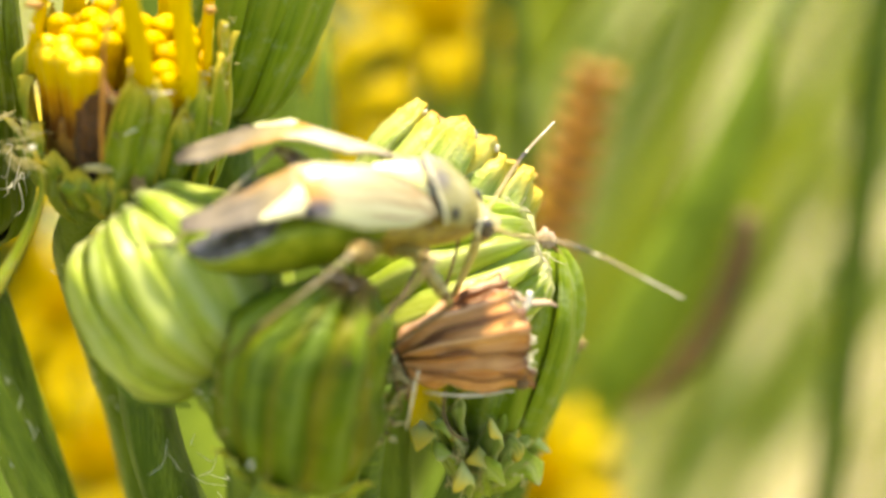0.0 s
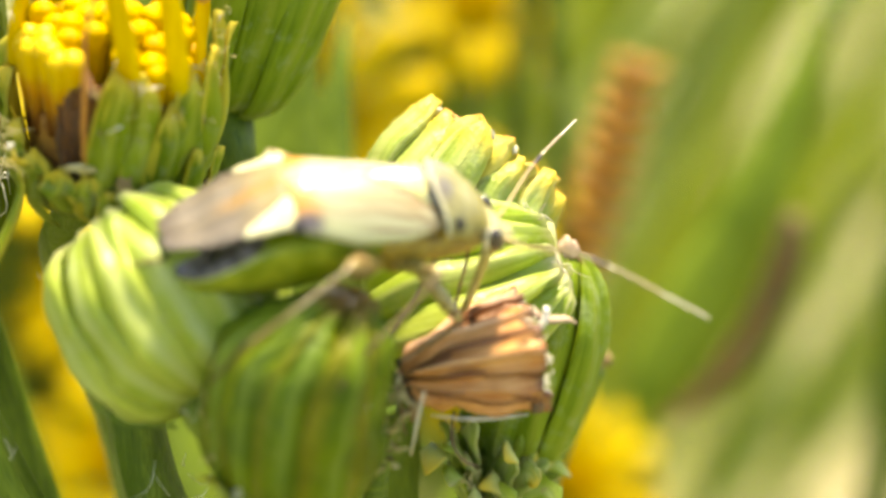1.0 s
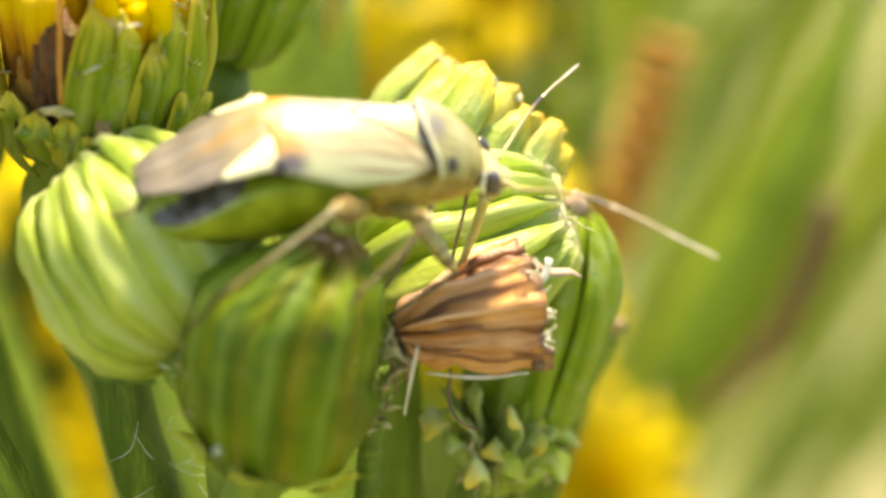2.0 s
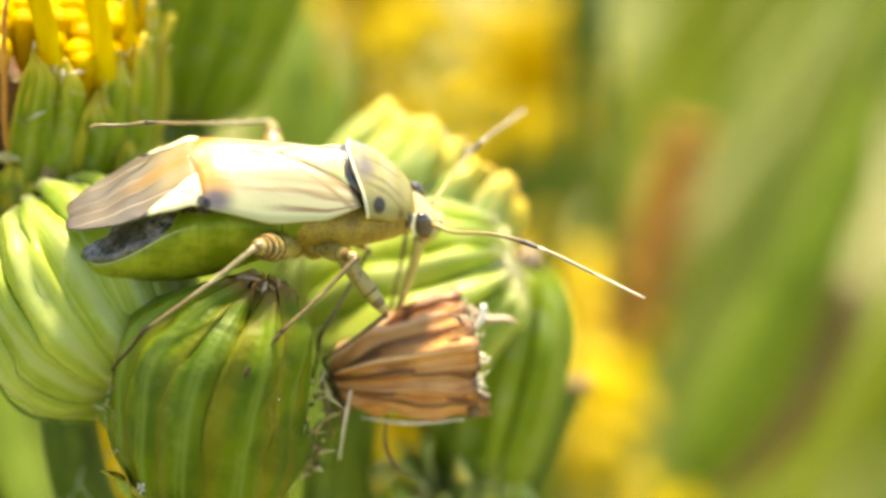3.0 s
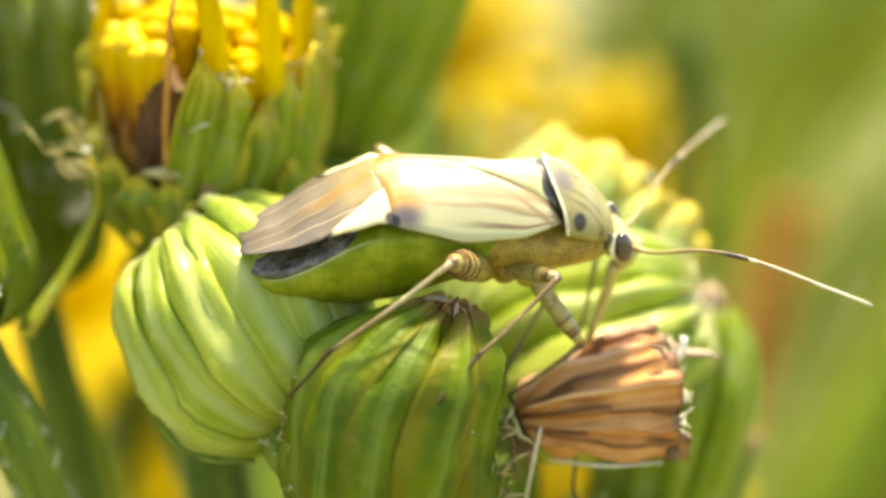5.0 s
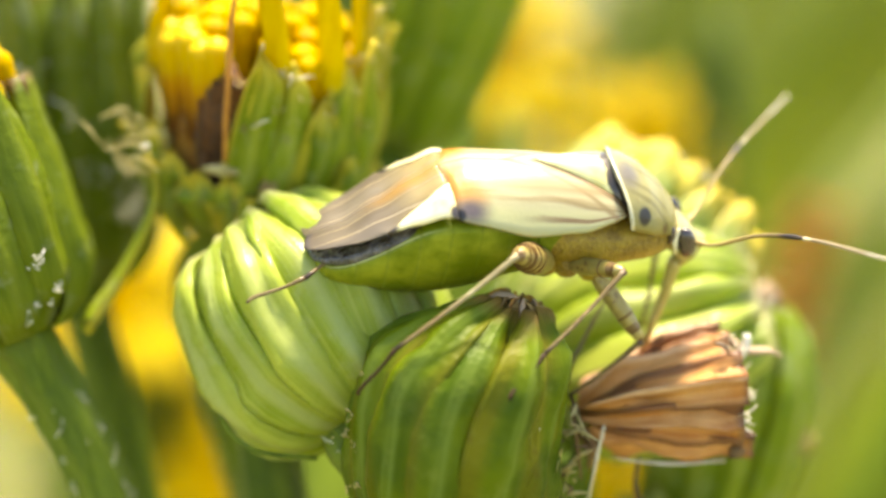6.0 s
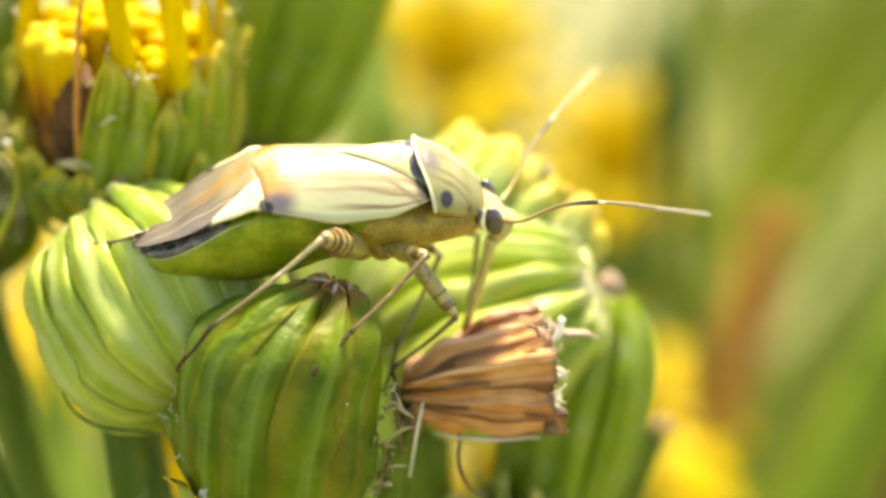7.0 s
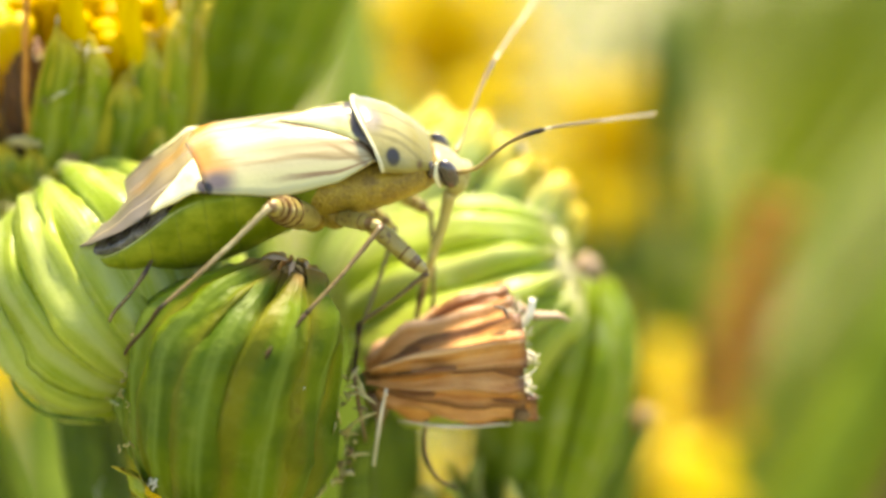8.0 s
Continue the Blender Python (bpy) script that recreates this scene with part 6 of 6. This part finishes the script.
# ---- what moves ----
BUG_ROWS = (  # seconds, place (mm), roll, pitch, turn
    (0.0, -0.134, 0.742, 2.103, 19.2, 6.5, 9.0),
    (0.5, -0.190, 0.742, 2.050, 19.1, 5.6, 9.0),
    (1.0, -0.238, 0.742, 2.001, 19.1, 4.8, 9.0),
    (1.5, -0.250, 0.742, 2.000, 18.9, 3.9, 9.0),
    (2.8, -0.255, 0.742, 2.040, 18.9, 4.3, 9.0),
    (3.0, -0.255, 0.742, 2.055, 18.9, 4.4, 9.0),
    (3.5, -0.300, 0.742, 1.910, 18.9, 3.5, 9.0),
    (4.0, -0.250, 0.742, 2.010, 18.8, 4.4, 8.8),
    (4.5, -0.263, 0.742, 2.007, 18.8, 3.9, 8.8),
    (5.8, -0.310, 0.742, 2.085, 19.1, 4.7, 8.8),
    (6.0, -0.317, 0.742, 2.090, 19.2, 4.6, 8.8),
    (6.5, -0.322, 0.742, 2.060, 19.2, 3.7, 8.9),
    (7.0, -0.410, 0.742, 2.105, 19.3, 1.5, 8.9),
    (7.5, -0.540, 0.742, 2.150, 19.3, -1.8, 8.9),
    (8.0, -0.692, 0.742, 2.194, 19.3, -5.5, 8.8),
)
NEAR_ANTENNA = ((0.0, 0.85, -0.52, 0.0), (1.0, 0.79, -0.61, 0.05), (1.5, 0.75, -0.65, 0.1), (2.8, 0.79, -0.6, 0.07), (3.0, 0.79, -0.60, 0.07), (3.5, 0.78, -0.63, 0.07), (4.0, 0.74, -0.65, 0.16), (4.5, 0.74, -0.66, 0.16), (5.8, 0.7, -0.64, 0.32), (6.0, 0.6, -0.72, 0.36), (6.5, 0.69, -0.66, 0.31), (7.0, 0.68, -0.62, 0.39), (7.5, 0.67, -0.65, 0.37), (8.0, 0.65, -0.59, 0.47))
FAR_ANTENNA = ((0.0, 0.59, 0.81, -0.01), (1.0, 0.60, 0.80, -0.01), (1.5, 0.59, 0.81, -0.03), (2.8, 0.58, 0.81, 0.0), (3.0, 0.57, 0.82, 0.01), (3.5, 0.59, 0.81, 0.05), (4.0, 0.60, 0.80, 0.09), (4.5, 0.60, 0.80, 0.09), (5.8, 0.6, 0.78, 0.2), (6.0, 0.60, 0.77, 0.22), (6.5, 0.57, 0.80, 0.18), (7.0, 0.54, 0.81, 0.24), (7.5, 0.56, 0.8, 0.23), (8.0, 0.5, 0.82, 0.27))
FEET = {  # seconds, ankle, toe (mm from the heads' centre)
    "near_hind": ((0, (-2.95, -1.9, -0.21), (-3.58, -1.75, -0.97)), (8, (-2.95, -1.9, -0.21), (-3.58, -1.75, -0.97))),
    "near_middle": ((0, (-0.09, -1.7, -0.35), (-0.53, -2.15, -0.73)), (8, (-0.09, -1.7, -0.35), (-0.53, -2.15, -0.73))),
    "near_front": ((0, (0.66, 0.65, -1.83), (0.87, 0.65, -2.4)), (4.5, (0.68, 0.65, -1.82), (0.88, 0.65, -2.36)), (6.5, (0.58, 0.65, -1.92), (0.76, 0.65, -2.4)), (7.5, (0.65, 0.65, -1.6), (0.66, 0.65, -2.27)), (8, (0.71, 0.65, -1.15), (0.63, 0.65, -1.99))),
    "far_middle": ((0, (0.5, 1.3, -1.5), (0.4, 1.3, -2.2)), (8, (0.7, 1.3, -1.4), (0.5, 1.3, -2.1))),
    "far_front": ((0, (2.2, 2.3, -1.1), (2.0, 2.3, -1.9)), (8, (2.2, 2.3, -1.1), (2.0, 2.3, -1.9))),
    "far_hind": (  # and the way its knee points
        (0, (-4.86, 0.08, 1.35), (-5.98, 0.61, 1.09), (-0.2, 0.55, 1.0)),
        (1.5, (-4.7, -0.18, 1.17), (-5.9, 0.3, 0.77), (-0.2, 0.55, 1.0)),
        (2.8, (-4.98, -0.0, 1.01), (-6.17, 0.35, 0.74), (-0.2, 0.55, 1.0)),
        (3.0, (-3.13, 1.0, 3.64), (-3.9, 0.9, 3.62), (-0.2, 0.2, 0.3)),
        (3.2, (-4.88, 3.4, 1.74), (-5.5, 3.4, 1.5), (-1.0, 0.2, 0.6)),
        (3.3, (-4.83, 3.4, 2.1), (-5.4, 3.4, 1.9), (-0.7, 0.2, 0.8)),
        (3.4, (-5.45, 3.4, 2.05), (-6.1, 3.4, 1.75), (-0.5, 0.2, 0.5)),
        (3.45, (-2.6, 2.6, 3.6), (-3.3, 2.7, 4.0), (0.0, 0.4, 0.4)),
        (3.5, (-0.02, 1.4, 4.1), (-0.37, 1.5, 4.76), (0.3, 0.6, 0.2)),
        (3.6, (-1.8, 2.6, 3.0), (-2.5, 2.7, 3.3), (-0.1, 0.4, 0.5)),
        (3.7, (-2.89, 3.4, 1.9), (-3.8, 3.2, 1.8), (-0.8, 0.3, 0.6)),
        (4.0, (-4.17, 1.0, 2.26), (-5.3, 1.2, 2.3), (-0.5, 1.0, 1.0)),
        (4.5, (-4.64, 0.31, 1.61), (-5.75, 0.85, 1.48), (-0.2, 0.55, 1.0)),
        (5.8, (-5.29, 0.4, 1.16), (-6.44, 0.59, 0.99), (-0.2, 1.0, 0.35)),
        (6.0, (-4.75, -0.70, 0.90), (-6.01, -0.90, 0.45), (-0.2, 1.0, 0.35)),
        (6.5, (-4.72, -0.12, 1.22), (-5.61, 0.14, 0.8), (-0.2, 1.0, 0.35)),
        (7.0, (-4.83, 0.05, 1.31), (-5.69, 0.39, 1.1), (-0.2, 1.0, 0.35)),
        (7.5, (-4.20, -0.75, 0.51), (-5.06, -0.95, -0.03), (-0.2, 1.0, 0.35)),
        (8.0, (-3.43, -0.75, 0.27), (-4.39, -0.95, -0.91), (-0.2, 1.0, 0.35)),
    ),
}


def between(rows, t):
    """The row of numbers at time t, eased from key to key."""
    for a, b in zip(rows, rows[1:]):
        if t <= b[0]:
            f = min(max((t - a[0]) / (b[0] - a[0]), 0), 1)
            return [tuple(p + (q - p) * f for p, q in zip(u, v)) if isinstance(u, tuple) else u + (v - u) * f for u, v in zip(a, b)]
    return list(rows[-1])


def bug_pose(t):
    _, x, y, z, rx, ry, rz = between(BUG_ROWS, t)
    return Matrix.Translation(place(x, y, z)) @ pose(0, 0, 0, rx, ry, rz)


def aim(start, way, up=(0, 0, 1), axis="Z"):
    """A pose at start (metres) whose z (or x) axis points along way."""
    a = Vector(way).normalized()
    side = Vector(up).cross(a)
    side = side.normalized() if side.length > 1e-6 else a.orthogonal().normalized()
    third = a.cross(side)
    cols = (side, third, a) if axis == "Z" else (a, side, a.cross(side))
    return Matrix.Translation(start) @ Matrix(cols).transposed().to_4x4()


def leg_rows(name, times):
    """Two-bone legs: the feet hold their places while the body moves."""
    hip, fem, tib, _, _ = LEGS[name]
    out = ([], [], [])
    for t in times:
        body = bug_pose(t)
        inv = body.inverted()
        h = body @ (Vector(hip) * MM)
        _, ankle, toe, *pole = between(FEET[name], t)
        f, toe = place(*ankle), place(*toe)
        d = f - h
        reach = min(d.length, (fem + tib) * 0.995 * MM)
        a, b = fem * MM, tib * MM
        reach = max(reach, abs(a - b) * 1.02)
        n = d.normalized()
        along_d = (a * a - b * b + reach * reach) / (2 * reach)
        high = math.sqrt(max(a * a - along_d * along_d, 0))
        bend = Vector(pole[0] if pole else LEGS[name][4])
        pole = bend - n * bend.dot(n)
        knee = h + n * along_d + pole.normalized() * high
        end = knee + (h + n * reach - knee).normalized() * b
        turn = inv.to_3x3()
        up = turn @ Vector((0.3, -1, 0.2))
        for rows, start, way in zip(out, (h, knee, end), (knee - h, end - knee, toe - f)):
            rows.append((t, aim(inv @ start, turn @ way, up)))
    return out


def motions():
    walk(bug, [(row[0], bug_pose(row[0])) for row in BUG_ROWS])
    times = [row[0] for row in BUG_ROWS]
    for name in LEGS:
        own = sorted(set(times) | {row[0] for row in FEET[name]})
        if name == "far_hind":
            own = sorted(set(own) | {2.85, 2.9, 2.95, 3.1, 3.25, 3.35, 3.55, 3.65, 3.85})
        for ob, rows in zip(bug_parts[name], leg_rows(name, own)):
            walk(ob, rows)
    for name, rows, y, z in (("near_antenna", NEAR_ANTENNA, -0.42, -0.42), ("far_antenna", FAR_ANTENNA, 0.3, -0.35)):
        walk(bug_parts[name], [(t, aim(Vector((3.5, y, z)) * MM, (a, b, c), (0, 0, 1), "X")) for t, a, b, c in rows])
    beak = [(0, 0.18, 8), (6.5, 0.18, 8), (7.5, 0.1, 16), (8.0, 0.05, 20)]
    walk(bug_parts["beak"], [(t, pose(3.33 * MM, 0, -1.1 * MM, -12 + 40 * k, a, 0)) for t, k, a in beak])
    tail = ((0.0, 3.5), (3.5, 3.5), (4.0, 3.5), (4.5, 3.0), (6.0, 0.8), (7.0, 0.0), (8.0, 0.0))
    root = Vector((0.8, 0, -0.2)) * MM
    for name in ("abdomen", "back_plate"):
        walk(bug_parts[name], [(t, Matrix.Translation(root) @ pose(0, 0, 0, 0, -a, 0) @ Matrix.Translation(-root)) for t, a in tail])
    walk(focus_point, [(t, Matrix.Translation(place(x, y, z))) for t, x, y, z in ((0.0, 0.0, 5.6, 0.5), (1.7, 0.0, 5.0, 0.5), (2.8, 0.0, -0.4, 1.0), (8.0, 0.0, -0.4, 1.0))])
    # both wings are held a little off the back at first; the far wing is half open and folds shut
    hinge = Vector((1.3, 0.75, 0.8)) * MM
    lift = ((0.0, 3.0), (3.5, 3.0), (4.0, 2.0), (4.5, 1.5), (6.0, 0.0), (8.0, 0.0))
    for name, turns in (("near_wing", ((0.0, 0, 0), (3.5, 0, 0), (4.0, 0, 0), (4.5, 0, 0), (6.0, 0, 0), (8.0, 0, 0))), ("far_wing", ((0.0, 20, 2), (0.2, 21, 3), (0.5, 20, 1.5), (0.65, 18, 1), (0.8, 2, 0), (1.0, 0, 0), (3.5, 0, 0), (4.0, 0, 0), (4.5, 0, 0), (6.0, 0, 0), (8.0, 0, 0)))):
        rows = []
        for t, out, up in turns:
            rows.append((t, Matrix.Translation(hinge) @ pose(0, 0, 0, 0, up + between(lift, t)[1], -out) @ Matrix.Translation(-hinge)))
        walk(bug_parts[name], rows)


motions()
